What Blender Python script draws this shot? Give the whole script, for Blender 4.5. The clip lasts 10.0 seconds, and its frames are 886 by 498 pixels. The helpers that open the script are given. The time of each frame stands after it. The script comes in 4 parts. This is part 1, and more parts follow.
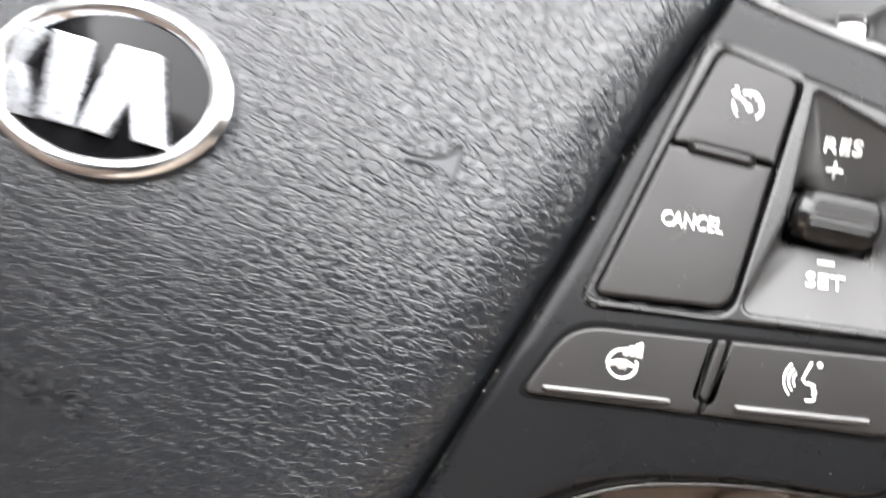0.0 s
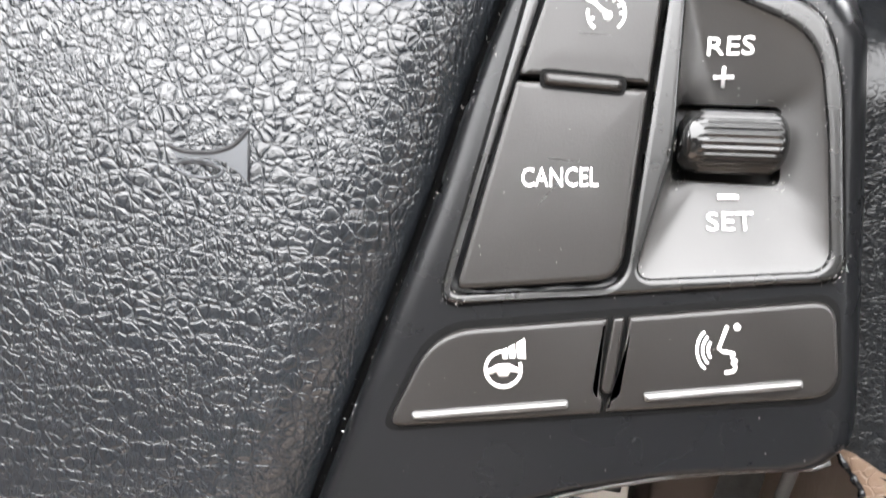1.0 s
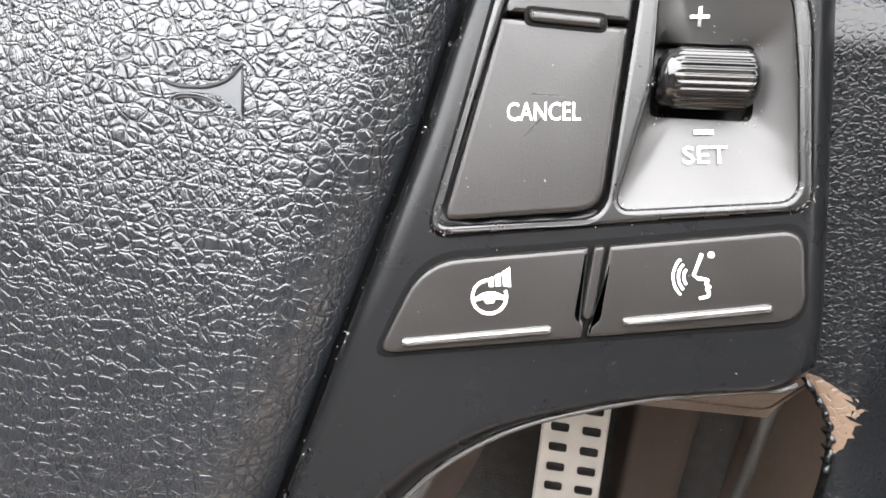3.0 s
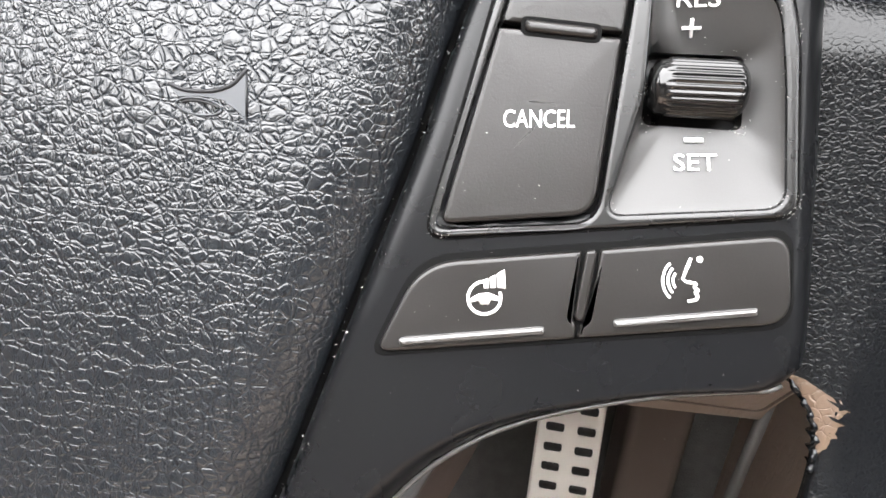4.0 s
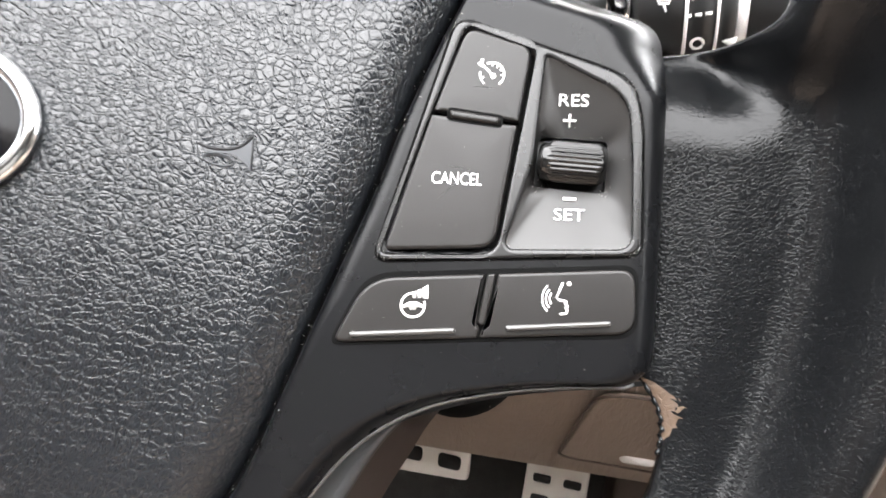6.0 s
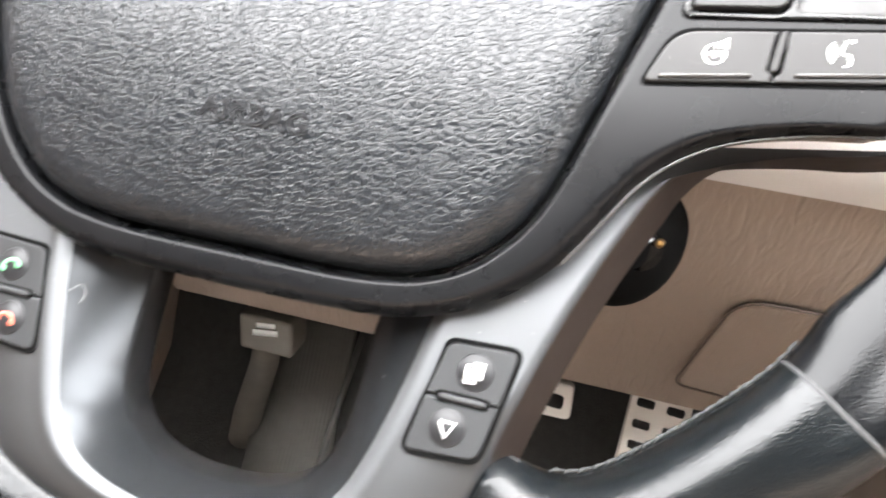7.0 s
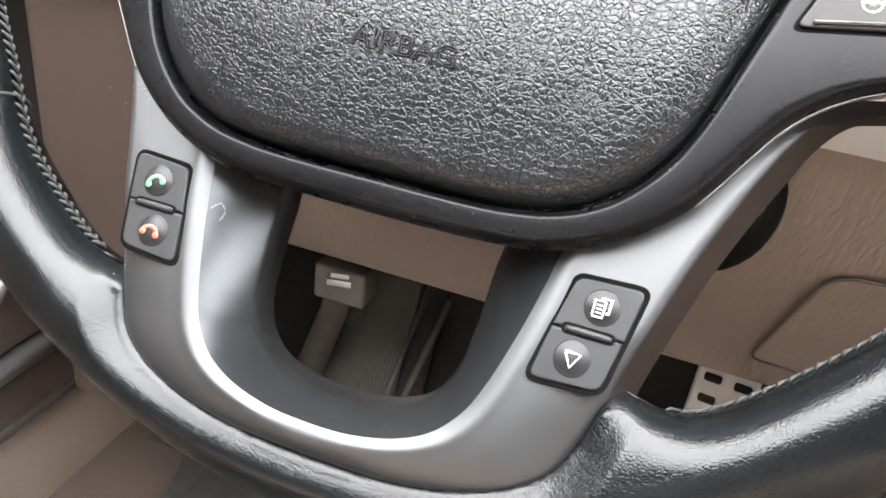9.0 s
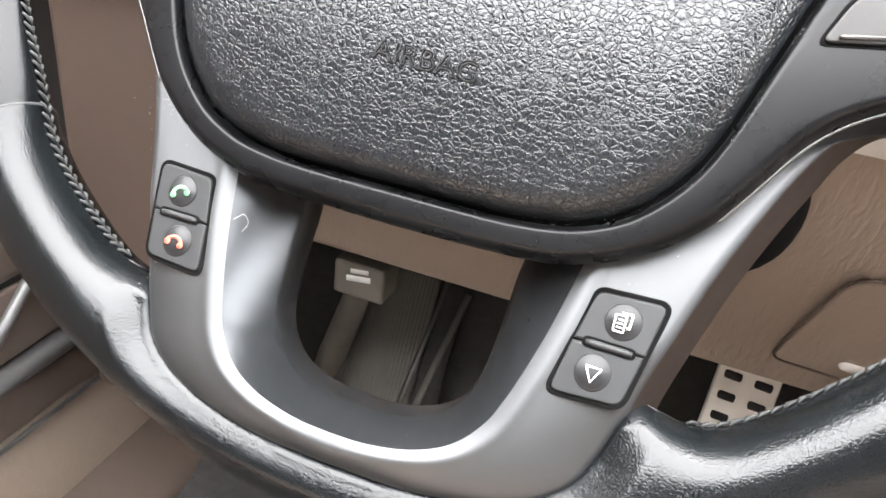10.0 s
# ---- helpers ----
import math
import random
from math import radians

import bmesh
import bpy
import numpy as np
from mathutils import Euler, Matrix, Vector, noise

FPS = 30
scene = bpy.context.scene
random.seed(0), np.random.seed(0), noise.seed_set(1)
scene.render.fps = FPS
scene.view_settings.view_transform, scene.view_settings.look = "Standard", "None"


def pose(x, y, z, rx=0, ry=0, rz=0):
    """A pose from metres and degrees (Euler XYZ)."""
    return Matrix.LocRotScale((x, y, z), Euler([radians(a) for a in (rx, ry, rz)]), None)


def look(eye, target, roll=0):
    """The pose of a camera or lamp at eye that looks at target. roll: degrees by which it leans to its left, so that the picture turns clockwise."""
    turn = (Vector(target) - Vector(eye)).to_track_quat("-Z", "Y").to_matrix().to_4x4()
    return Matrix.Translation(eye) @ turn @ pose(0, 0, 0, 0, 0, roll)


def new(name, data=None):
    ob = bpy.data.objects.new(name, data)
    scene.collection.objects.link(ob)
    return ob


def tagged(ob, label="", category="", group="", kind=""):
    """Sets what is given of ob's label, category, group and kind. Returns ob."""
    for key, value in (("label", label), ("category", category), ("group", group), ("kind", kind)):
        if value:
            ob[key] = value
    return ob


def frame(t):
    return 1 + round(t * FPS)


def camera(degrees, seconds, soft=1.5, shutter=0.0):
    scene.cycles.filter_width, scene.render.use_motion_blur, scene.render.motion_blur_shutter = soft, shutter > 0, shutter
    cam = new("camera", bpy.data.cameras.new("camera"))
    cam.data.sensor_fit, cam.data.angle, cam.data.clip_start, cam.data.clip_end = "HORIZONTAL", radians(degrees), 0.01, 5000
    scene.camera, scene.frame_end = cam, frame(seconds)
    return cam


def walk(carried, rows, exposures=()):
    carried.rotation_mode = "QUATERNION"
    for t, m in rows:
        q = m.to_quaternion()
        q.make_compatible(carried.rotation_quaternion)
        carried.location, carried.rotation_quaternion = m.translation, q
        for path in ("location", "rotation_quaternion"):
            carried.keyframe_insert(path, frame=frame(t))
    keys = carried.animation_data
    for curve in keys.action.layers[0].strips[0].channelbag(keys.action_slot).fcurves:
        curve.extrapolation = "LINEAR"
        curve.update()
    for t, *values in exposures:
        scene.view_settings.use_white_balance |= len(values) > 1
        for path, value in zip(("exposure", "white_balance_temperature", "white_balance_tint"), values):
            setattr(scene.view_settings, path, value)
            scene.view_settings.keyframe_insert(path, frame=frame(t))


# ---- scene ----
U = 0.0104                       # metres per unit of the wheel's own grid (its rim is 18 units in radius)
TILT = 25.0                      # the wheel's plane leans this far from upright
HUB = Vector((0, 0, 0.78))       # the wheel's centre over the car's floor
WHEEL = Matrix.Translation(HUB) @ pose(0, 0, 0, -TILT, 0, 0)

# ---- camera ----
cam = camera(60.66, 10.0, soft=1.6, shutter=0.42)
PATH = [
    (0, 0.1025, -0.1221, 0.821, 65.2, -6.93, 19.25),
    (0.1, 0.1021, -0.1096, 0.82, 62.3, -5.4, 17.02),
    (0.2, 0.1016, -0.1, 0.8215, 60.4, -3.97, 14),
    (0.3, 0.1021, -0.0928, 0.8262, 59.66, -2.34, 11.33),
    (0.4, 0.1033, -0.0883, 0.8308, 59.23, -0.88, 9.6),
    (0.5, 0.1048, -0.0853, 0.8312, 59.12, 0.2, 8.74),
    (1, 0.1069, -0.0874, 0.8227, 57.36, -0.05, 8.85),
    (1.5, 0.1056, -0.0872, 0.818, 56.65, -0.48, 8.26),
    (2, 0.1071, -0.0856, 0.8199, 56.32, -0.26, 7.65),
    (2.5, 0.1058, -0.0924, 0.8149, 55.8, -0.57, 7.27),
    (3, 0.1065, -0.0941, 0.8197, 55.76, -0.84, 7.36),
    (4.5, 0.1073, -0.097, 0.8229, 55.69, -1.63, 7.59),
    (5, 0.1107, -0.0946, 0.8251, 55.97, -1.74, 7.64),
    (5.2, 0.1119, -0.0968, 0.824, 56.21, -1.65, 7.81),
    (6.3, 0.1287, -0.1534, 0.8355, 64.13, -4.19, 11.56),
    (6.4, 0.1275, -0.1603, 0.8298, 64.32, -4.81, 12.11),
    (6.5, 0.1268, -0.1678, 0.8222, 64.49, -5.13, 13.09),
    (6.6, 0.1223, -0.1759, 0.8116, 63.99, -4.98, 13.5),
    (6.7, 0.1141, -0.1817, 0.7999, 64.02, -5.01, 13.69),
    (6.8, 0.1023, -0.1887, 0.794, 64.07, -5.13, 13.75),
    (6.9, 0.0929, -0.1927, 0.7901, 63.91, -5.45, 14.34),
    (7, 0.0857, -0.1958, 0.7868, 63.98, -5.67, 14.92),
    (7.1, 0.0811, -0.1989, 0.783, 63.95, -5.69, 15.51),
    (7.3, 0.075, -0.2047, 0.7745, 62.64, -6.15, 16.7),
    (7.5, 0.0716, -0.2103, 0.7712, 62.57, -6.84, 17.44),
    (8, 0.0718, -0.2118, 0.7732, 62.29, -7.23, 18.62),
    (8.5, 0.0719, -0.2114, 0.7745, 61.9, -7.43, 19.09),
    (9, 0.0686, -0.2113, 0.778, 61.45, -7.2, 19.62),
    (9.5, 0.0673, -0.2118, 0.7816, 60.86, -6.88, 20.32),
    (10, 0.0664, -0.2096, 0.7841, 60.35, -6.61, 20.88),
]
walk(cam, [(t, pose(x, y, z, rx, ry, rz)) for t, x, y, z, rx, ry, rz in PATH],
     exposures=[(t, 4.3 + d) for t, d in ((0.0, -0.15), (0.5, 0.25), (1.0, 0.24), (1.5, 0.5), (2.0, 0.45), (2.5, 0.08), (3.0, 0.35), (4.5, 0.12), (5.2, 0.21), (6.3, -0.22), (6.5, -0.12), (7.0, 0.5),
                                           (7.5, 0.22), (8.0, 0.03), (8.5, 0.32), (9.0, 0.19), (9.5, 0.26), (10.0, 0.42))])

# ---- light ----
world = bpy.data.worlds.new("sky")
scene.world = world
world.use_nodes = True
wn = world.node_tree
sky = wn.nodes.new("ShaderNodeTexSky")
sky.sky_type, sky.sun_disc = "NISHITA", False
sky.sun_elevation, sky.sun_rotation = radians(50), radians(-15)
sky.air_density, sky.dust_density, sky.ozone_density = 1.0, 6.0, 0.6
hue = wn.nodes.new("ShaderNodeHueSaturation")
hue.inputs["Saturation"].default_value = 0.35
bg = next(n for n in wn.nodes if n.type == "BACKGROUND")
bg.inputs["Strength"].default_value = 0.15
wn.links.new(sky.outputs[0], hue.inputs["Color"])
cloud = wn.nodes.new("ShaderNodeMix")
cloud.data_type = "RGBA"
cloud.inputs["Factor"].default_value = 0.55
cloud.inputs["B"].default_value = (9.2, 9.05, 8.95, 1)
wn.links.new(hue.outputs[0], cloud.inputs["A"])
wn.links.new(cloud.outputs["Result"], bg.inputs["Color"])
sun = new("sun", bpy.data.lights.new("sun", "SUN"))
sun.data.energy, sun.data.angle, sun.data.color = 2.5, radians(26), (1.0, 0.96, 0.9)
sun.matrix_world = look((-1.1, 4.0, 5.7), (0, 0, 0.8))


# ---- materials ----
def material(name, colour, rough=0.5, metal=0.0, spec=0.5, vary=0.15, vary_size=0.02, bumps=(), coat=0.0, rough_vary=0.1, wear=None):
    """A surface with colour drift and stacked reliefs. bumps: (kind, size in metres, strength, depth in metres)."""
    m = bpy.data.materials.new(name)
    m.use_nodes = True
    nt = m.node_tree
    b = next(n for n in nt.nodes if n.type == "BSDF_PRINCIPLED")
    b.inputs["Metallic"].default_value = metal
    b.inputs["Specular IOR Level"].default_value = spec
    b.inputs["Coat Weight"].default_value = coat
    b.inputs["Coat Roughness"].default_value = 0.15
    tc = nt.nodes.new("ShaderNodeTexCoord")
    n1 = nt.nodes.new("ShaderNodeTexNoise")
    n1.inputs["Scale"].default_value, n1.inputs["Detail"].default_value = 1 / vary_size, 6
    nt.links.new(tc.outputs["Object"], n1.inputs["Vector"])
    mix = nt.nodes.new("ShaderNodeMix")
    mix.data_type = "RGBA"
    mix.inputs["A"].default_value = (*[c * (1 - vary) for c in colour], 1)
    mix.inputs["B"].default_value = (*[min(1, c * (1 + vary)) for c in colour], 1)
    nt.links.new(n1.outputs["Fac"], mix.inputs["Factor"])
    out_colour = mix.outputs["Result"]
    if wear:
        tint, size, amount = wear
        n3 = nt.nodes.new("ShaderNodeTexNoise")
        n3.inputs["Scale"].default_value, n3.inputs["Detail"].default_value, n3.inputs["Roughness"].default_value = 1 / size, 8, 0.7
        nt.links.new(tc.outputs["Object"], n3.inputs["Vector"])
        cut = nt.nodes.new("ShaderNodeMapRange")
        cut.inputs["From Min"].default_value, cut.inputs["From Max"].default_value = 0.66, 0.78
        cut.inputs["To Max"].default_value = amount
        nt.links.new(n3.outputs["Fac"], cut.inputs["Value"])
        mix2 = nt.nodes.new("ShaderNodeMix")
        mix2.data_type = "RGBA"
        mix2.inputs["B"].default_value = (*tint, 1)
        nt.links.new(out_colour, mix2.inputs["A"])
        nt.links.new(cut.outputs[0], mix2.inputs["Factor"])
        out_colour = mix2.outputs["Result"]
    nt.links.new(out_colour, b.inputs["Base Color"])
    rr = nt.nodes.new("ShaderNodeMapRange")
    rr.inputs["To Min"].default_value, rr.inputs["To Max"].default_value = max(0.02, rough - rough_vary), min(1, rough + rough_vary)
    n2 = nt.nodes.new("ShaderNodeTexNoise")
    n2.inputs["Scale"].default_value, n2.inputs["Detail"].default_value = 1 / (vary_size * 0.4), 8
    nt.links.new(tc.outputs["Object"], n2.inputs["Vector"])
    nt.links.new(n2.outputs["Fac"], rr.inputs["Value"])
    nt.links.new(rr.outputs[0], b.inputs["Roughness"])
    last = None
    for kind, size, strength, depth in bumps:
        bump = nt.nodes.new("ShaderNodeBump")
        bump.inputs["Strength"].default_value, bump.inputs["Distance"].default_value = strength, depth
        if kind in ("cells", "creases"):
            warp = nt.nodes.new("ShaderNodeTexNoise")
            warp.inputs["Scale"].default_value, warp.inputs["Detail"].default_value = 0.6 / size, 3
            nt.links.new(tc.outputs["Object"], warp.inputs["Vector"])
            add = nt.nodes.new("ShaderNodeVectorMath")
            add.operation = "MULTIPLY_ADD"
            add.inputs[1].default_value = (size * 1.3,) * 3
            nt.links.new(warp.outputs["Color"], add.inputs[0])
            nt.links.new(tc.outputs["Object"], add.inputs[2])
            tex = nt.nodes.new("ShaderNodeTexVoronoi")
            tex.feature = "DISTANCE_TO_EDGE"
            tex.inputs["Scale"].default_value = 1 / size
            nt.links.new(add.outputs[0], tex.inputs["Vector"])
            shape = nt.nodes.new("ShaderNodeMapRange")
            shape.interpolation_type = "SMOOTHERSTEP"
            shape.inputs["From Max"].default_value = 0.26 if kind == "cells" else 0.09
            nt.links.new(tex.outputs["Distance"], shape.inputs["Value"])
            height = shape.outputs[0]
        elif kind == "grain":
            # upright wrinkles: noise drawn out along the height
            mp = nt.nodes.new("ShaderNodeMapping")
            mp.inputs["Scale"].default_value = (1, 0.3, 0.22)
            nt.links.new(tc.outputs["Object"], mp.inputs["Vector"])
            tex = nt.nodes.new("ShaderNodeTexNoise")
            tex.inputs["Scale"].default_value, tex.inputs["Detail"].default_value, tex.inputs["Distortion"].default_value = 1 / size, 3, 0.8
            nt.links.new(mp.outputs[0], tex.inputs["Vector"])
            height = tex.outputs["Fac"]
        elif kind == "ribs":
            tex = nt.nodes.new("ShaderNodeTexWave")
            tex.inputs["Scale"].default_value, tex.inputs["Distortion"].default_value = 0.32 / size, 0.6
            nt.links.new(tc.outputs["Object"], tex.inputs["Vector"])
            height = tex.outputs["Fac"]
        else:
            tex = nt.nodes.new("ShaderNodeTexNoise")
            tex.inputs["Scale"].default_value, tex.inputs["Detail"].default_value = 1 / size, 6
            tex.inputs["Roughness"].default_value = 0.6
            nt.links.new(tc.outputs["Object"], tex.inputs["Vector"])
            height = tex.outputs["Fac"]
        nt.links.new(height, bump.inputs["Height"])
        if last:
            nt.links.new(last, bump.inputs["Normal"])
        last = bump.outputs[0]
    if last:
        nt.links.new(last, b.inputs["Normal"])
    return m


def leather(name, colour, rough, spec, size, depth):
    """Creased leather: crowded flat cells between narrow grooves that come and go, long creases and fine wrinkles."""
    m = material(name, colour, rough, spec=spec, vary=0.25, rough_vary=0.02)
    nt = m.node_tree
    b = next(n for n in nt.nodes if n.type == "BSDF_PRINCIPLED")
    tc = next(n for n in nt.nodes if n.type == "TEX_COORD")

    def noise(scale, detail=3):
        n = nt.nodes.new("ShaderNodeTexNoise")
        n.inputs["Scale"].default_value, n.inputs["Detail"].default_value = scale, detail
        nt.links.new(tc.outputs["Object"], n.inputs["Vector"])
        return n

    def shifted(vec, n, amount):
        add = nt.nodes.new("ShaderNodeVectorMath")
        add.operation = "MULTIPLY_ADD"
        add.inputs[1].default_value = (amount,) * 3
        nt.links.new(n.outputs["Color"], add.inputs[0])
        nt.links.new(vec, add.inputs[2])
        return add.outputs[0]

    def maths(op, a, c):
        n = nt.nodes.new("ShaderNodeMath")
        n.operation = op
        for k, v in enumerate((a, c)):
            if isinstance(v, float):
                n.inputs[k].default_value = v
            else:
                nt.links.new(v, n.inputs[k])
        return n.outputs[0]

    def grooves(vec, scale, width, stretch=(1, 1, 1), turn=0.0):
        mp = nt.nodes.new("ShaderNodeMapping")
        mp.inputs["Scale"].default_value, mp.inputs["Rotation"].default_value = stretch, (0, turn, 0)
        nt.links.new(vec, mp.inputs["Vector"])
        v = nt.nodes.new("ShaderNodeTexVoronoi")
        v.feature = "DISTANCE_TO_EDGE"
        v.inputs["Scale"].default_value = scale
        nt.links.new(mp.outputs[0], v.inputs["Vector"])
        r = nt.nodes.new("ShaderNodeMapRange")
        r.interpolation_type = "SMOOTHSTEP"
        r.inputs["From Max"].default_value = width
        nt.links.new(v.outputs["Distance"], r.inputs["Value"])
        return r.outputs[0]

    warped = shifted(shifted(tc.outputs["Object"], noise(0.11 / size), size * 2.0), noise(0.7 / size, 2), size * 0.6)
    small = shifted(tc.outputs["Object"], noise(0.5 / size, 2), size * 1.1)
    pebbles = grooves(warped, 1 / size, 0.13, (1.0, 1, 1.15))
    domes = grooves(warped, 1 / size, 0.5, (1.0, 1, 1.15))
    fine = grooves(small, 2.1 / size, 0.2, (1.25, 1, 0.8), 0.5)
    long = grooves(warped, 0.36 / size, 0.045, (1.5, 1, 0.42), 0.22)
    cross = grooves(small, 0.4 / size, 0.05, (0.55, 1, 1.4), -0.35)
    come = nt.nodes.new("ShaderNodeMapRange")
    come.inputs["From Min"].default_value, come.inputs["From Max"].default_value = 0.38, 0.6
    nt.links.new(noise(0.22 / size, 2).outputs["Fac"], come.inputs["Value"])
    flip = maths("SUBTRACT", 1.0, come.outputs[0])
    h = maths("MULTIPLY", pebbles, maths("ADD", maths("MULTIPLY", come.outputs[0], 0.3), 0.55))
    h = maths("ADD", h, maths("MULTIPLY", domes, 0.4))
    h = maths("ADD", h, maths("MULTIPLY", fine, maths("ADD", maths("MULTIPLY", flip, 0.35), 0.14)))
    h = maths("ADD", h, maths("MULTIPLY", long, 0.65))
    h = maths("ADD", h, maths("MULTIPLY", cross, 0.5))
    h = maths("ADD", h, maths("MULTIPLY", noise(2.2 / size, 3).outputs["Fac"], 0.22))
    bump = nt.nodes.new("ShaderNodeBump")
    bump.inputs["Strength"].default_value, bump.inputs["Distance"].default_value = 1.0, depth
    nt.links.new(h, bump.inputs["Height"])
    nt.links.new(bump.outputs[0], b.inputs["Normal"])
    # less specular in the grooves stands in for the shade inside them
    unshaded = maths("MULTIPLY", maths("MULTIPLY", pebbles, long), maths("ADD", maths("MULTIPLY", fine, 0.4), 0.6))
    nt.links.new(maths("MULTIPLY", maths("ADD", maths("MULTIPLY", unshaded, 0.5), 0.5), spec), b.inputs["Specular IOR Level"])
    return m


PAD = leather("pad_leather", (0.0082, 0.0095, 0.0112), 0.19, 0.66, 0.0019, 0.000082)
# darker than the pad: shade of the relief edges put into colour
PRESSED = material("pressed_edge_shade", (0.006, 0.006, 0.007), 0.5, spec=0.25)
SMOOTH_PAD = material("pressed_leather", (0.02, 0.0225, 0.026), 0.34, spec=0.5, bumps=(("noise", 0.001, 0.3, 0.00006),))
RIM = material("rim_leather", (0.004, 0.0052, 0.006), 0.2, spec=0.43, vary=0.2, rough_vary=0.04, bumps=(
    ("cells", 0.001, 0.39, 0.0001), ("noise", 0.0007, 0.2, 0.00006)))
GRIP = material("grip_leather", (0.004, 0.0044, 0.005), 0.2, spec=0.26, vary=0.2, rough_vary=0.03, bumps=(
    ("cells", 0.0009, 0.36, 0.00008), ("noise", 0.0005, 0.15, 0.00005)))
TRIM = material("satin_black_trim", (0.005, 0.0052, 0.0058), 0.28, spec=0.22, vary=0.15, rough_vary=0.04, bumps=(("noise", 0.0002, 0.12, 0.00003),),
                wear=((0.2, 0.2, 0.2), 0.0012, 0.25))
BUTTON = material("button_plastic", (0.0085, 0.0075, 0.007), 0.36, spec=0.4, vary=0.12, bumps=(("noise", 0.0003, 0.5, 0.00005),))
WELL_FACE = material("well_plastic", (0.018, 0.0172, 0.0166), 0.4, vary=0.12, bumps=(("noise", 0.0003, 0.4, 0.00005),))
BEZEL = material("bezel_plastic", (0.008, 0.008, 0.008), 0.28, vary=0.12, bumps=(("noise", 0.0002, 0.15, 0.00003),),
                 wear=((0.25, 0.25, 0.24), 0.0009, 0.25))
GLOSS = material("gloss_black", (0.005, 0.005, 0.005), 0.13, vary=0.2, rough_vary=0.06, wear=((0.25, 0.24, 0.22), 0.0008, 0.3))
KEY = material("grey_key_plastic", (0.027, 0.028, 0.029), 0.38, metal=0.15, spec=0.3, vary=0.1, bumps=(("noise", 0.0002, 0.2, 0.00003),))
RAIL = material("worn_rail", (0.05, 0.049, 0.048), 0.2, spec=0.8, vary=0.2, wear=((0.2, 0.2, 0.2), 0.001, 0.3))
DOME = material("domed_key", (0.014, 0.014, 0.015), 0.36, spec=0.35, vary=0.15)
GAP = material("dark_gap", (0.004, 0.004, 0.004), 0.8, spec=0.05)
SATIN = material("satin_grey_paint", (0.1, 0.103, 0.107), 0.44, metal=0.85, vary=0.05, vary_size=0.03, rough_vary=0.03, bumps=(("noise", 0.0003, 0.12, 0.00002),),
                 wear=((0.5, 0.5, 0.5), 0.0015, 0.2))
RECESS = material("recess_plastic", (0.044, 0.047, 0.05), 0.26, metal=0.75, vary=0.0, rough_vary=0.03, wear=((0.3, 0.31, 0.33), 0.0012, 0.1))
CHROME = material("chrome", (0.75, 0.76, 0.77), 0.12, metal=1.0, vary=0.05, rough_vary=0.05)
FROSTED = material("frosted_chrome", (0.34, 0.35, 0.37), 0.28, metal=0.85, vary=0.1, vary_size=0.004, rough_vary=0.08)
EMBLEM = material("emblem_black", (0.003, 0.003, 0.0035), 0.1, spec=0.14, vary=0.1, rough_vary=0.03)
WHITE = material("white_print", (0.8, 0.8, 0.78), 0.5, vary=0.04)
GREEN = material("green_print", (0.16, 0.42, 0.22), 0.45, vary=0.1)
RED = material("red_print", (0.6, 0.15, 0.1), 0.45, vary=0.1)
THREAD = material("grey_thread", (0.05, 0.05, 0.051), 0.7, vary=0.3, vary_size=0.002, bumps=(("noise", 0.0003, 0.5, 0.0001),))
# tan colour stands in for a warm reflection on black leather
TAN = material("tan_sheen_leather", (0.075, 0.048, 0.031), 0.45, vary=0.2, vary_size=0.003, bumps=(("creases", 0.0016, 0.5, 0.0002), ("noise", 0.002, 0.4, 0.0004)), wear=((0.05, 0.04, 0.03), 0.004, 0.8))
LINT = material("pale_lint", (0.4, 0.39, 0.37), 0.8, vary=0.3)
BEIGE = material("taupe_plastic", (0.33, 0.266, 0.218), 0.6, vary=0.06, vary_size=0.1, bumps=(("grain", 0.0036, 0.8, 0.0015), ("noise", 0.0008, 0.3, 0.0001)))
GREY = material("pale_grey_trim", (0.78, 0.765, 0.75), 0.6, vary=0.05, bumps=(("cells", 0.0012, 0.4, 0.0002),))
BROWN = material("brown_door_trim", (0.11, 0.084, 0.07), 0.55, vary=0.12, vary_size=0.08, bumps=(("noise", 0.001, 0.3, 0.0001),))
# darker copy of the brown trim, for the poorly lit dashboard end
SHADED_BROWN = material("shaded_brown_dash_plastic", (0.078, 0.056, 0.045), 0.5, vary=0.15, vary_size=0.05, bumps=(("noise", 0.001, 0.4, 0.00015),))
BLACK = material("black_plastic", (0.012, 0.012, 0.012), 0.45, vary=0.2, bumps=(("noise", 0.0006, 0.25, 0.0001),))
CARPET = material("dark_carpet", (0.05, 0.049, 0.047), 0.95, vary=0.4, vary_size=0.01, bumps=(("noise", 0.002, 0.9, 0.001),))
MAT = material("ribbed_mat", (0.15, 0.148, 0.135), 0.8, vary=0.2, bumps=(("ribs", 0.004, 0.35, 0.001), ("noise", 0.001, 0.3, 0.0003)))
PEDAL = material("worn_grey_rubber", (0.15, 0.14, 0.12), 0.75, vary=0.2, bumps=(("noise", 0.001, 0.4, 0.0003),))
STEEL = material("brushed_steel", (0.82, 0.79, 0.74), 0.42, metal=0.15, vary=0.12, wear=((0.3, 0.28, 0.25), 0.004, 0.4))
STRIP = material("door_strip", (0.16, 0.16, 0.158), 0.38, metal=0.4, vary=0.1)
# brown in this base colour stands in for the reflected knee panel
UNDERSIDE = material("gloss_underside", (0.05, 0.037, 0.031), 0.18, spec=0.9, vary=0.1, rough_vary=0.03)
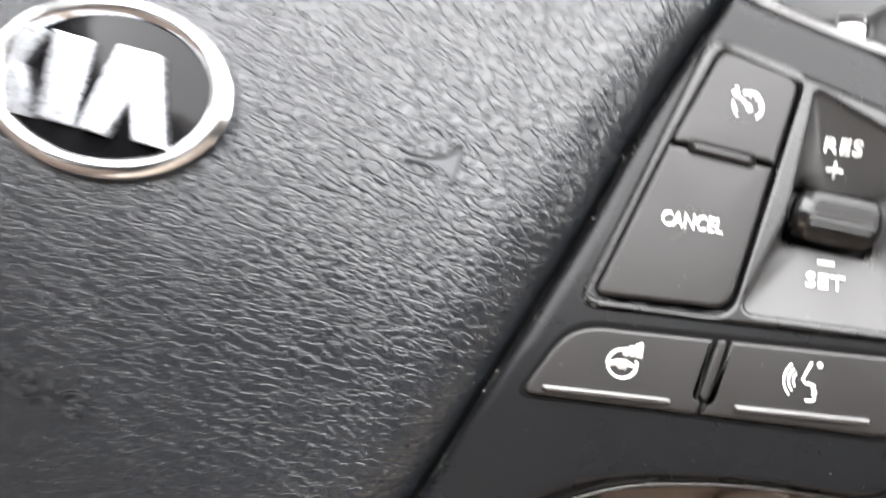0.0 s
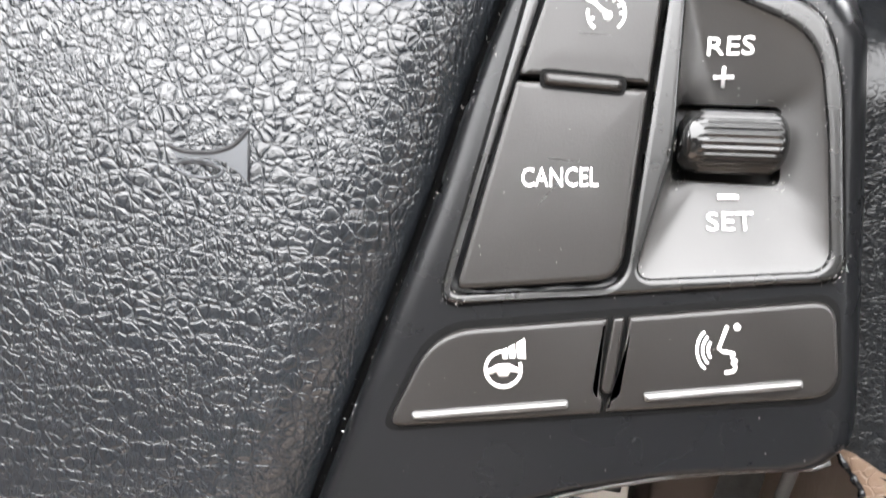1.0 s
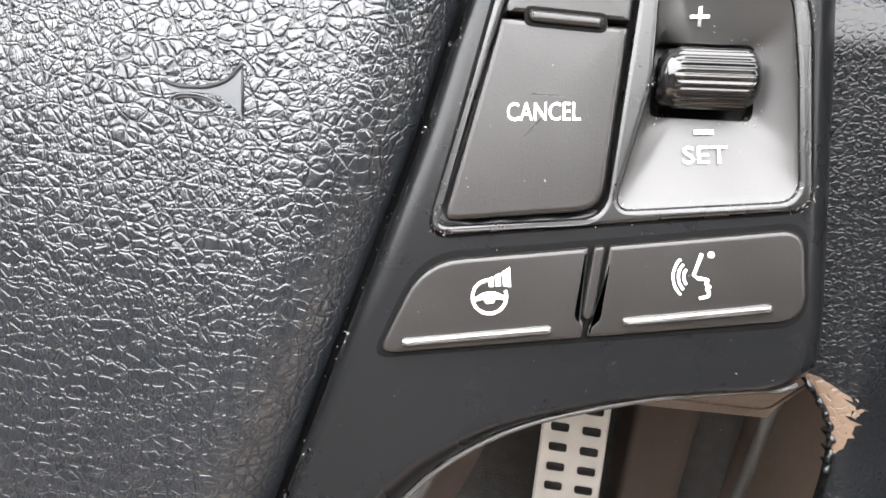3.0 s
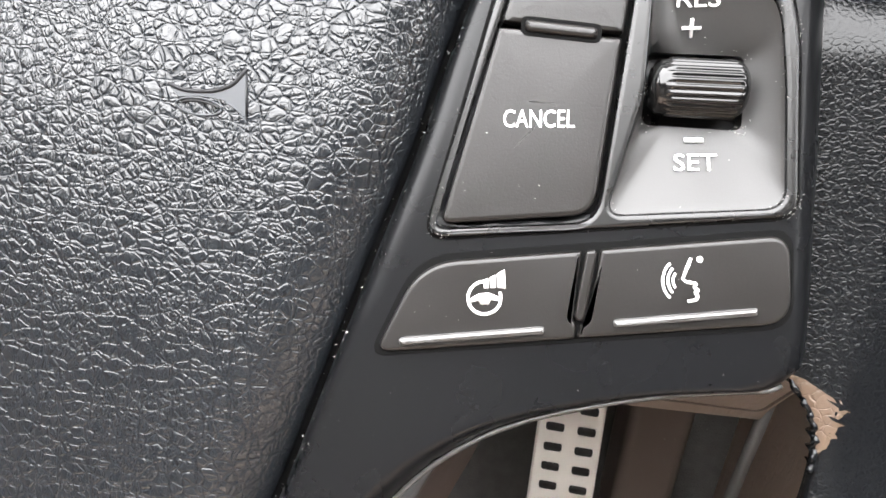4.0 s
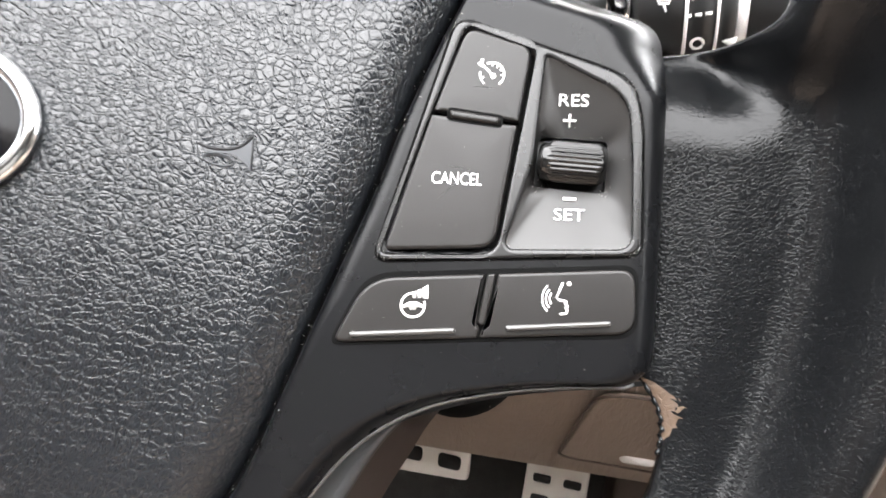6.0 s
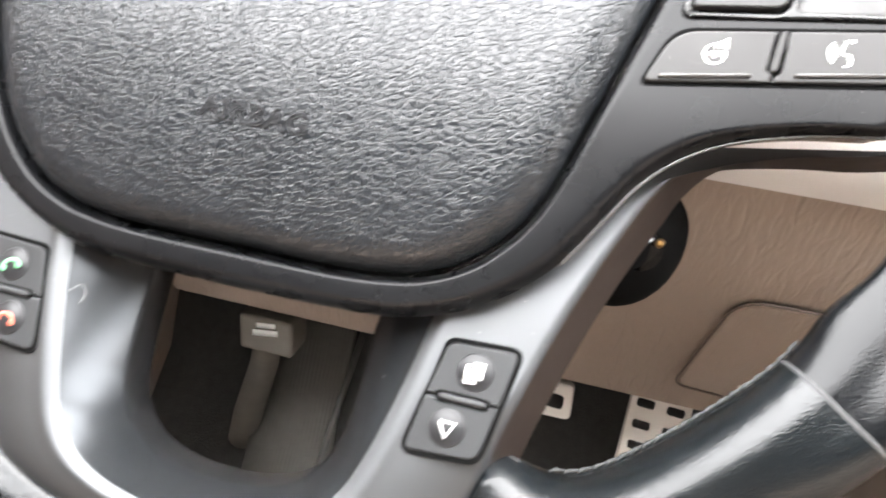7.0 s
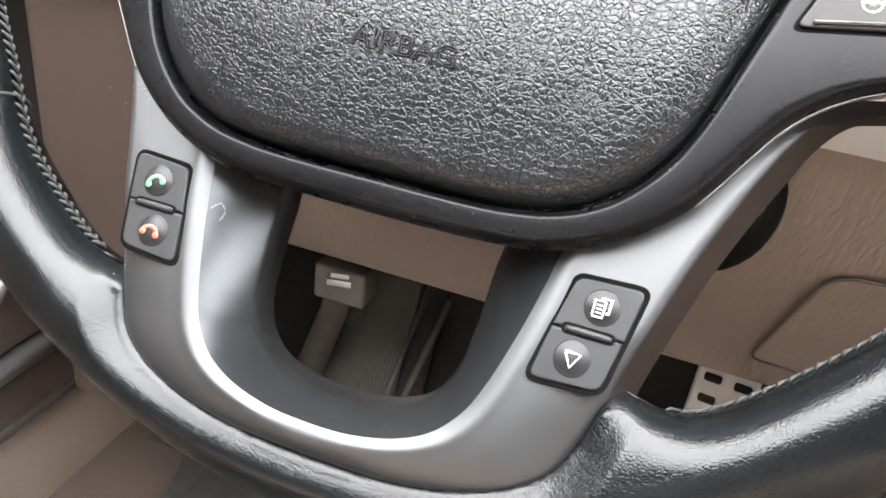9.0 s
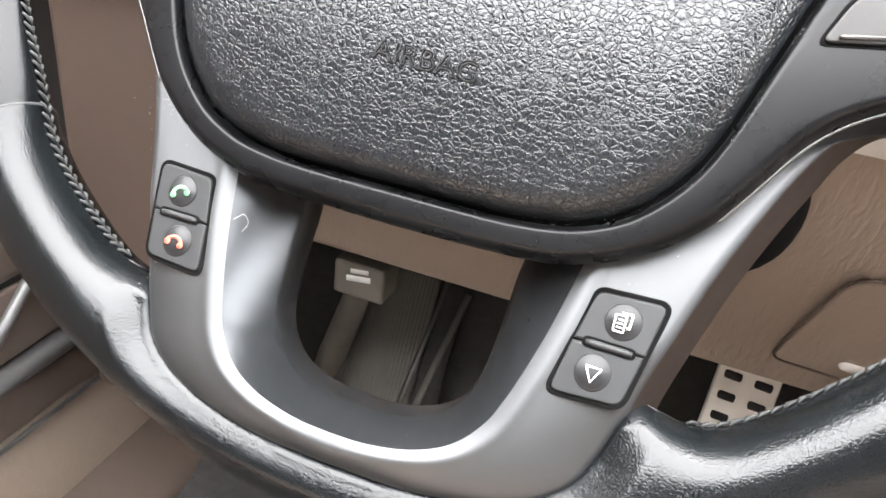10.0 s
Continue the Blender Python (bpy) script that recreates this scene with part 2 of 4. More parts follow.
EDGE = material("brown_edge", (0.022, 0.016, 0.0135), 0.34, spec=0.35, vary=0.12, bumps=(("noise", 0.0004, 0.15, 0.00004),))
THREAD_LIGHT = material("pale_grey_thread", (0.024, 0.025, 0.025), 0.65, vary=0.35, vary_size=0.002, bumps=(("noise", 0.0003, 0.5, 0.0001),))
BRASS = material("worn_brass", (0.3, 0.17, 0.06), 0.45, metal=0.9, vary=0.2)
RUBBER = material("black_rubber", (0.012, 0.012, 0.012), 0.7, vary=0.3)
SEAT = material("seat_leather", (0.22, 0.175, 0.145), 0.5, vary=0.1, vary_size=0.1, bumps=(("cells", 0.003, 0.4, 0.0003),))
DARK_SEAT = material("black_seat_leather", (0.02, 0.019, 0.018), 0.5, vary=0.15, vary_size=0.1, bumps=(("cells", 0.003, 0.4, 0.0003),))
CLOTH = material("roof_lining", (0.16, 0.155, 0.15), 0.95, vary=0.05, vary_size=0.3, bumps=(("noise", 0.001, 0.4, 0.0002),))
ASPHALT = material("asphalt", (0.12, 0.12, 0.12), 0.9, vary=0.3, vary_size=0.5)
LAMP = bpy.data.materials.new("red_lamp")
LAMP.use_nodes = True
next(n for n in LAMP.node_tree.nodes if n.type == "BSDF_PRINCIPLED").inputs["Emission Color"].default_value = (1, 0.02, 0.05, 1)
next(n for n in LAMP.node_tree.nodes if n.type == "BSDF_PRINCIPLED").inputs["Emission Strength"].default_value = 1.5


# ---- making meshes ----
BASE = {}


def thing(name, label, category, at=None, group=""):
    """An Empty for a thing: on the wheel's grid, or at a place of the car's own grid (same unit, from the hub, z upright)."""
    ob = tagged(new(name), label, category, group)
    if at is None:
        ob.matrix_world, BASE[ob.name] = WHEEL, Vector()
    else:
        ob.location, BASE[ob.name] = HUB + Vector(at) * U, Vector(at)
    bpy.context.view_layer.update()
    return ob


def part(name, bm, mat, parent, label="", smooth=True, sharp=None):
    """Links a bmesh, drawn in units, as one mesh object under a thing or a part."""
    top = parent
    while top.parent:
        top = top.parent
    off = BASE[top.name]
    bmesh.ops.recalc_face_normals(bm, faces=bm.faces)
    for v in bm.verts:
        v.co = (v.co - off) * U
    me = bpy.data.meshes.new(name)
    bm.to_mesh(me)
    bm.free()
    me.materials.append(mat)
    for p in me.polygons:
        p.use_smooth = smooth
    if smooth and sharp:
        me.set_sharp_from_angle(angle=radians(sharp))
    ob = new(name, me)
    ob.parent = parent
    if label:
        tagged(ob, label)
    return ob


def setting(name, bm, mat, label, category, sharp=40):
    """A piece of the car's body, drawn on the car's grid, as a top-level structure mesh."""
    for v in bm.verts:
        v.co = HUB + v.co * U
    bmesh.ops.recalc_face_normals(bm, faces=bm.faces)
    me = bpy.data.meshes.new(name)
    bm.to_mesh(me)
    bm.free()
    me.materials.append(mat)
    for p in me.polygons:
        p.use_smooth = True
    me.set_sharp_from_angle(angle=radians(sharp))
    return tagged(new(name, me), label, category, kind="structure")


def glide(pts, n=8, closed=False):
    """A smooth line through points (Catmull-Rom)."""
    pts = [Vector(p) for p in pts]
    out, m = [], len(pts)
    for i in range(m if closed else m - 1):
        a, b, c, d = (pts[(i + k) % m] if closed else pts[min(max(i + k, 0), m - 1)] for k in (-1, 0, 1, 2))
        for j in range(n):
            t = j / n
            out.append(0.5 * (2 * b + (c - a) * t + (2 * a - 5 * b + 4 * c - d) * t * t + (3 * b - a - 3 * c + d) * t ** 3))
    return out if closed else out + [pts[-1]]


def rounded(poly, r=0.2, n=5):
    """A polygon of (x, z) with rounded corners; a corner may carry its own radius as a third number."""
    out, m = [], len(poly)
    for i in range(m):
        p, c, q = (Vector(poly[(i + k) % m][:2]) for k in (-1, 0, 1))
        rr = poly[i][2] if len(poly[i]) > 2 else r
        a = c + (p - c).normalized() * min(rr, (p - c).length * 0.48)
        b = c + (q - c).normalized() * min(rr, (q - c).length * 0.48)
        for j in range(n + 1):
            t = j / n
            out.append(a * (1 - t) ** 2 + c * 2 * t * (1 - t) + b * t * t)
    return out


def inset(loop, d):
    """A closed loop of (x, z), moved inward by d."""
    m = len(loop)
    area = sum(loop[i].x * loop[(i + 1) % m].y - loop[(i + 1) % m].x * loop[i].y for i in range(m))
    s = 1 if area > 0 else -1
    out = []
    for i in range(m):
        e = loop[(i + 1) % m] - loop[i - 1]
        e = e.normalized() if e.length > 1e-9 else Vector((1, 0))
        out.append(loop[i] + Vector((-e.y, e.x)) * d * s)
    return out


def grid(rows, wrap=False, close=False):
    """Quads over rows of points; wrap joins each row's ends, close joins the last row to the first."""
    bm = bmesh.new()
    vs = [[bm.verts.new(p) for p in row] for row in rows]
    for i in range(len(vs) if close else len(vs) - 1):
        a, b = vs[i], vs[(i + 1) % len(vs)]
        for j in range(len(a) if wrap else len(a) - 1):
            k = (j + 1) % len(a)
            bm.faces.new((a[j], a[k], b[k], b[j]))
    return bm


def plate(loop, depth, top, thick, bevel=0.05, holes=(), crown=0.0):
    """A slab whose face follows depth(x, z), raised by top towards the driver, with a rounded edge and perhaps holes."""
    bm = bmesh.new()

    def ring(lp, raise_by):
        return [bm.verts.new((p.x, depth(p.x, p.y) - raise_by, p.y)) for p in lp]

    def join(a, b):
        for i in range(len(a)):
            k = (i + 1) % len(a)
            bm.faces.new((a[i], a[k], b[k], b[i]))

    tops = []
    for lp, way in [(loop, 1)] + [(h, -1) for h in holes]:
        r0 = ring(lp, top - thick)
        r1 = ring(lp, top - bevel)
        r2 = ring(inset(lp, way * bevel * 0.35), top - bevel * 0.3)
        r3 = ring(inset(lp, way * bevel), top)
        r4 = ring(inset(lp, way * (bevel * 1.25 + 0.004)), top)
        for a, b in ((r0, r1), (r1, r2), (r2, r3), (r3, r4)):
            join(a, b)
        tops.append(r4)
    if holes:
        edges = []
        for r in tops:
            for i in range(len(r)):
                e = bm.edges.get((r[i], r[(i + 1) % len(r)])) or bm.edges.new((r[i], r[(i + 1) % len(r)]))
                edges.append(e)
        bmesh.ops.triangle_fill(bm, use_beauty=True, use_dissolve=False, edges=edges)
    elif crown:
        mid = Vector((sum(v.co.x for v in tops[0]) / len(tops[0]), 0, sum(v.co.z for v in tops[0]) / len(tops[0])))
        prev = tops[0]
        for s in (0.8, 0.55, 0.25):
            cur = []
            for v in tops[0]:
                x, z = mid.x + (v.co.x - mid.x) * s, mid.z + (v.co.z - mid.z) * s
                cur.append(bm.verts.new((x, depth(x, z) - top - crown * (1 - s * s), z)))
            join(prev, cur)
            prev = cur
        bm.faces.new(prev)
    else:
        bm.faces.new(tops[0])
    return bm


def flat(loops, depth, raise_by):
    """Thin printed shapes laid on a face."""
    bm = bmesh.new()
    whole = []
    for lp in loops:
        if isinstance(lp, tuple):
            left, right = lp
            whole += [[left[i], left[i + 1], right[i + 1], right[i]] for i in range(len(left) - 1)]
        else:
            whole.append(lp)
    for lp in whole:
        a = [bm.verts.new((p[0], depth(p[0], p[1]) - raise_by, p[1])) for p in lp]
        b = [bm.verts.new((p[0], depth(p[0], p[1]) - raise_by + 0.02, p[1])) for p in lp]
        bm.faces.new(a)
        for i in range(len(a)):
            k = (i + 1) % len(a)
            bm.faces.new((a[i], a[k], b[k], b[i]))
    return bm


def stroke(pts, width):
    """Both edges of a line of the given width through points."""
    pts = [Vector(p) for p in pts]
    left, right = [], []
    for i, p in enumerate(pts):
        e = (pts[min(i + 1, len(pts) - 1)] - pts[max(i - 1, 0)]).normalized()
        s = Vector((-e.y, e.x)) * width / 2
        left.append(p + s)
        right.append(p - s)
    return left, right


def arc(cx, cz, r, a0, a1, n=14, rz=None):
    return [Vector((cx + r * math.cos(radians(a0 + (a1 - a0) * i / n)), cz + (rz or r) * math.sin(radians(a0 + (a1 - a0) * i / n)))) for i in range(n + 1)]


def turned(loops, at, angle, scale=1.0):
    """Loops drawn about the origin, turned, scaled and set at a place."""
    c, s = math.cos(radians(angle)), math.sin(radians(angle))

    def move(lp):
        return [Vector((at[0] + scale * (p[0] * c - p[1] * s), at[1] + scale * (p[0] * s + p[1] * c))) for p in lp]
    return [tuple(move(e) for e in lp) if isinstance(lp, tuple) else move(lp) for lp in loops]


def tube(pts, r, n=8, cap=True):
    """A round bar along points; r is one radius or one for each point."""
    pts = [Vector(p) for p in pts]
    rs = r if isinstance(r, (list, tuple)) else [r] * len(pts)
    bm, rings = bmesh.new(), []
    side = None
    for i, p in enumerate(pts):
        e = (pts[min(i + 1, len(pts) - 1)] - pts[max(i - 1, 0)]).normalized()
        side = (side - e * side.dot(e)) if side else e.orthogonal()
        side.normalize()
        other = e.cross(side)
        rings.append([bm.verts.new(p + (side * math.cos(2 * math.pi * k / n) + other * math.sin(2 * math.pi * k / n)) * rs[i]) for k in range(n)])
    for a, b in zip(rings, rings[1:]):
        for k in range(n):
            bm.faces.new((a[k], a[(k + 1) % n], b[(k + 1) % n], b[k]))
    if cap:
        bm.faces.new(rings[0])
        bm.faces.new(rings[-1])
    return bm


def merge(bms):
    """Several bmeshes as one."""
    out = bmesh.new()
    for b in bms:
        me = bpy.data.meshes.new("scrap")
        b.to_mesh(me)
        b.free()
        out.from_mesh(me)
        bpy.data.meshes.remove(me)
    return out


def block(x0, x1, y0, y1, z0, z1, bevel=0.3, seg=3):
    """A box with rounded edges."""
    bm = bmesh.new()
    bmesh.ops.create_cube(bm, size=1)
    for v in bm.verts:
        v.co = Vector(((x0 + x1) / 2 + v.co.x * (x1 - x0), (y0 + y1) / 2 + v.co.y * (y1 - y0), (z0 + z1) / 2 + v.co.z * (z1 - z0)))
    if bevel:
        bmesh.ops.bevel(bm, geom=bm.edges[:], offset=bevel, segments=seg, profile=0.6, affect="EDGES")
    return bm


def writing(text, at, width, height, angle, depth, raise_by, bold=0.0, outline=0.0):
    """Words in the built-in font, laid on a face; with outline they are drawn as raised lines."""
    cu = bpy.data.curves.new("words", "FONT")
    cu.body, cu.align_x, cu.align_y, cu.resolution_u = text, "CENTER", "CENTER", 3
    cu.offset = bold
    if outline:
        cu.fill_mode = "NONE"
        cu.bevel_depth = outline
    ob = bpy.data.objects.new("words", cu)
    scene.collection.objects.link(ob)
    me = bpy.data.meshes.new_from_object(ob.evaluated_get(bpy.context.evaluated_depsgraph_get()))
    bpy.data.objects.remove(ob)
    co = np.array([v.co[:] for v in me.vertices])
    lo, hi = co.min(0), co.max(0)
    bm = bmesh.new()
    bm.from_mesh(me)
    bpy.data.meshes.remove(me)
    sx, sz = width / (hi[0] - lo[0]), height / (hi[1] - lo[1])
    c, s = math.cos(radians(angle)), math.sin(radians(angle))
    for v in bm.verts:
        x, z = (v.co.x - (lo[0] + hi[0]) / 2) * sx, (v.co.y - (lo[1] + hi[1]) / 2) * sz
        px, pz = at[0] + x * c - z * s, at[1] + x * s + z * c
        v.co = Vector((px, depth(px, pz) - raise_by - v.co.z * sz, pz))
    return bm


# ---- the steering wheel ----
wheel = thing("steering_wheel", "black leather steering wheel with satin grey lower spokes and switch pads", "steering wheel")


def face(x, z):
    """Depth of the switch pads and of the black surround (less is nearer the driver)."""
    wide = 0.5 * (abs(x) + 7.5 + math.sqrt((abs(x) - 7.5) ** 2 + 1.5))
    tall = 0.5 * (z - 3.9 + math.sqrt((z + 3.9) ** 2 + 1.5))
    return 0.067 * wide + 0.11 * tall - 0.68


def low(x, z):
    """Depth of the lower, grey spokes."""
    return 0.2 * z + 2.15


def cushion(x, z):
    """Depth of the airbag cover in its middle part."""
    return 0.12 * z - 0.55 - 0.1 * max(0, 1 - (x / 9) ** 2) + 0.018 * max(0.0, -2.0 - z) ** 2


def mirrored(half):
    """A closed outline from its right half, given from the bottom middle to the top middle."""
    return half + [Vector((-p.x, p.y)) for p in half[-2:0:-1]]


def polar(loop, mid, angles):
    """The radius of an outline at each angle round a middle point."""
    rel = [(math.atan2(p.y - mid[1], p.x - mid[0]), math.hypot(p.x - mid[0], p.y - mid[1])) for p in loop]
    rel.sort()
    a = np.array([r[0] for r in rel])
    r = np.array([q[1] for q in rel])
    a = np.concatenate([a[-1:] - 2 * np.pi, a, a[:1] + 2 * np.pi])
    r = np.concatenate([r[-1:], r, r[:1]])
    # along the chord, so that straight sides stay straight
    out = []
    for t in angles:
        i = min(max(int(np.searchsorted(a, t)), 1), len(a) - 1)
        p = Vector((r[i - 1] * math.cos(a[i - 1]), r[i - 1] * math.sin(a[i - 1])))
        q = Vector((r[i] * math.cos(a[i]), r[i] * math.sin(a[i])))
        d = Vector((math.cos(t), math.sin(t)))
        e = q - p
        k = d.x * e.y - d.y * e.x
        out.append((p.x * e.y - p.y * e.x) / k if abs(k) > 1e-9 else r[i])
    return out


COVER = mirrored(glide([(0, -8.72), (2.5, -8.72), (3.8, -8.62), (4.7, -8.42), (5.6, -7.98), (6.3, -7.33), (6.85, -6.55), (7.27, -5.55), (7.63, -4.4),
                        (8.0, -3.2), (8.4, -1.9), (8.8, -0.6), (9.18, 0.87), (9.63, 2.3), (10.05, 3.5), (10.2, 4.6), (9.5, 5.6), (7, 6.1), (3, 6.3), (0, 6.35)], 6))
SHELL = mirrored(glide([(0, -9.72), (2.4, -9.68), (3.8, -9.6), (4.65, -9.45), (5.8, -9.02), (6.7, -8.45), (7.45, -7.75), (7.95, -7.05), (8.45, -6.25),
                        (8.95, -5.5), (9.6, -4.85), (10.5, -4.3), (11.7, -3.9), (12.8, -3.66), (14.0, -3.5)], 6)
                 + glide([(14.3, -3.2), (14.32, -2.6), (14.2, -0.6), (14.07, 1.3), (13.97, 2.55), (13.84, 3.1), (13.5, 3.4), (12.6, 3.62), (11.6, 3.88), (10.95, 4.15), (10.6, 4.8),
                          (9.8, 6.1), (7, 6.7), (3, 6.9), (0, 6.95)], 6))
MID = (0.0, -1.0)
ANGLES = [2 * math.pi * (i + 0.5) / 720 - math.pi for i in range(720)]
r_cover, r_shell = polar(COVER, MID, ANGLES), polar(SHELL, MID, ANGLES)


def rolled(t):
    """Width over which the cushion rolls down to its edge, narrower along the foot."""
    return 1.35 - 0.65 * max(0.0, -math.sin(t)) ** 2


# airbag cover: a soft cushion that rolls over into the gap round it
rows = []
for s in [0.0, 0.15, 0.3, 0.45, 0.58, 0.68, 0.76, 0.82, 0.87, 0.91, 0.94, 0.965, 0.98, 0.99, 0.996, 1.0]:
    row = []
    for t, r in zip(ANGLES, r_cover):
        rr = (r - 0.05) * max(s, 0.002)
        x, z = MID[0] + rr * math.cos(t), MID[1] + rr * math.sin(t)
        edge = face(x, z) + 0.2
        gone = min(1.0, (r - 0.05 - rr) / rolled(t))
        up = 1 - (1 - gone) ** 3.2
        row.append(Vector((x, edge + (cushion(x, z) - edge) * up, z)))
    rows.append(row)
rows.append([p + Vector((0, 0.6, 0)) for p in rows[-1]])


def cover_depth(x, z):
    """Depth of the finished cushion at a place."""
    t = math.atan2(z - MID[1], x - MID[0])
    r = r_cover[int((t + math.pi) / (2 * math.pi) * 720) % 720]
    edge = face(x, z) + 0.2
    gone = max(0.0, min(1.0, (r - 0.05 - math.hypot(x - MID[0], z - MID[1])) / rolled(t)))
    return edge + (cushion(x, z) - edge) * (1 - (1 - gone) ** 3.2)


cover = part("airbag_cover", grid(rows, wrap=True), PAD, wheel, "dark grey creased leather airbag cover")
part("airbag_writing", writing("AIRBAG", (0.12, -5.62), 2.74, 0.52, -1.5, cover_depth, 0.022, outline=0.027), PRESSED, cover, "embossed letters AIRBAG, outlines darkened as shade")

# horn sign pressed into the leather
horn = [glide([(5.67, -0.05), (5.87, -0.12), (6.1, -0.125), (6.31, -0.1), (6.53, 0.0), (6.69, 0.2)], 5), [Vector((6.69, 0.2)), Vector((6.715, -0.14)), Vector((6.74, -0.48))]]
for line, r in zip(horn, (0.03, 0.014)):
    part("horn_line", tube([(p.x, cover_depth(p.x, p.y) - 0.006, p.y) for p in line], [r * 0.4] + [r] * (len(line) - 2) + [r * 0.5], 6), PRESSED, cover, "pressed edge of the horn sign, shade in its colour")
part("horn_line", tube([(p.x, cover_depth(p.x, p.y) - 0.012, p.y) for p in turned([arc(0, 0, 0.3, 0, 360, 26, 0.105)], (6.1, -0.315), -4)[0]], 0.014, 6), SMOOTH_PAD, cover, "raised oval of the horn sign")
part("horn_line", tube([(p.x, cover_depth(p.x, p.y) - 0.004, p.y) for p in turned([arc(0, 0, 0.25, 15, 165, 16, 0.07)], (6.1, -0.32), -4)[0]], 0.018, 6), PRESSED, cover, "pressed edge of the horn sign, shade in its colour")
part("horn_line", tube([(p.x, cover_depth(p.x, p.y) - 0.01, p.y) for p in glide([(6.74, -0.48), (6.64, -0.35), (6.45, -0.24)], 5)], 0.014, 6), SMOOTH_PAD, cover, "raised edge of the horn sign")
patch = [Vector(p) for p in ((5.72, -0.09), (5.87, -0.13), (6.1, -0.14), (6.31, -0.115), (6.53, -0.02), (6.68, 0.16), (6.72, -0.44), (6.62, -0.32), (6.43, -0.22), (6.25, -0.19), (6.0, -0.19), (5.82, -0.21))]
part("horn_patch", flat([patch], cover_depth, 0.012), SMOOTH_PAD, cover, "smooth pressed horn sign", sharp=30)

part("backing", plate(inset(COVER, -0.3), face, -0.55, 0.3, 0.02), GAP, wheel)

# black surround that carries the switch pads
BEZ = rounded([(10.02, 2.86, 0.35), (13.35, 2.08, 0.55), (13.62, 1.2, 0.3), (13.86, -1.12, 0.28), (9.08, -1.8, 0.3)], 0.3, 8)

SUNK = inset(BEZ, 0.22)


def inside(p, loop):
    n, hit = len(loop), False
    for i in range(n):
        a, b = loop[i], loop[i - 1]
        if (a.y > p[1]) != (b.y > p[1]) and p[0] < (b.x - a.x) * (p[1] - a.y) / (b.y - a.y) + a.x:
            hit = not hit
    return hit


rows = []
steps = [0, 0.012, 0.03, 0.06] + [0.1 + 0.8 * i / 34 for i in range(35)] + [0.93, 0.955, 0.975, 0.988, 0.996, 1.0]
for s in steps:
    row = []
    for t, a, b in zip(ANGLES, r_cover, r_shell):
        rr = (a + 0.07) + (b - a - 0.07) * s
        x, z = rr * math.cos(t) + MID[0], rr * math.sin(t) + MID[1]
        y = face(x, z)
        out = (b - rr)
        brow = min(1.0, max(0.0, (z - 1.8) / 0.9)) if abs(x) > 8 else 0.0
        w = 0.42 + 0.85 * brow
        y += (0.42 + 0.6 * brow) * max(0.0, 1 - out / w) ** 2.2   # rounded outer edge, broader along the top of the spokes
        y += 0.25 * max(0.0, 1 - (rr - a - 0.07) / 0.16) ** 2  # lip at the gap
        if z < -4:                                             # the surround bulges below the cover
            y -= 0.05 * math.sin(math.pi * min(1, max(0, (rr - a) / (b - a)))) * (0.5 - 0.5 * math.cos(math.pi * min(1, (-4 - z) / 4)))
        if abs(x) > 8.9 and inside((abs(x), z), SUNK):
            y += 0.6
        row.append(Vector((x, y, z)))
    rows.append(row)
rows.insert(0, [p + Vector((0, 0.7, 0)) for p in rows[0]])
rows.append([p + Vector((0, 0.25, 0)) for p in rows[-1]])
rows.append([Vector((p.x * 0.99, p.y + 1.1, p.z * 0.99)) for p in rows[-1]])
surround = part("surround", grid(rows[:-1], wrap=True), TRIM, wheel, "satin black surround round the airbag cover")
part("surround_edge", grid(rows[-2:], wrap=True), UNDERSIDE, surround, "glossy edge behind the surround, brown reflection in its colour")
# added bead draws the bright highlight line of the lower edge
for side in (1, -1):
    bead = [p for p in rows[-3] if 7.6 < p.x * side < 14.1 and p.z < -3.3]
    part("highlight_bead", tube([p + Vector((0, -0.02, -0.05)) for p in bead], 0.042, 8), RAIL, surround, "thin added bead that draws the lower edge's highlight")

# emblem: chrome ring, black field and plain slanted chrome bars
EC = (0.0, -0.16)


def oval(rx, rz, n=72):
    return [Vector((EC[0] + rx * math.cos(2 * math.pi * i / n), EC[1] + rz * math.sin(2 * math.pi * i / n))) for i in range(n)]


def emblem_depth(x, z):
    return 0.12 * z - 0.6 - 0.1 * (1 - (x / 3) ** 2)


emblem = part("emblem", plate(oval(2.3, 1.36), emblem_depth, 0.1, 0.5, 0.03, crown=0.12), EMBLEM, wheel, "black oval emblem with chrome ring")
ring = grid([[Vector((EC[0] + (2.42 + 0.2 * math.cos(f)) * math.cos(t), emblem_depth(0, EC[1] + 1.45 * math.sin(t)) - 0.06 - 0.14 * math.sin(f),
                      EC[1] + (1.5 + 0.2 * math.cos(f)) * math.sin(t))) for f in [2 * math.pi * k / 14 for k in range(14)]]
             for t in [2 * math.pi * k / 96 for k in range(96)]], wrap=True, close=True)
part("chrome_ring", ring, CHROME, emblem, "polished chrome ring")
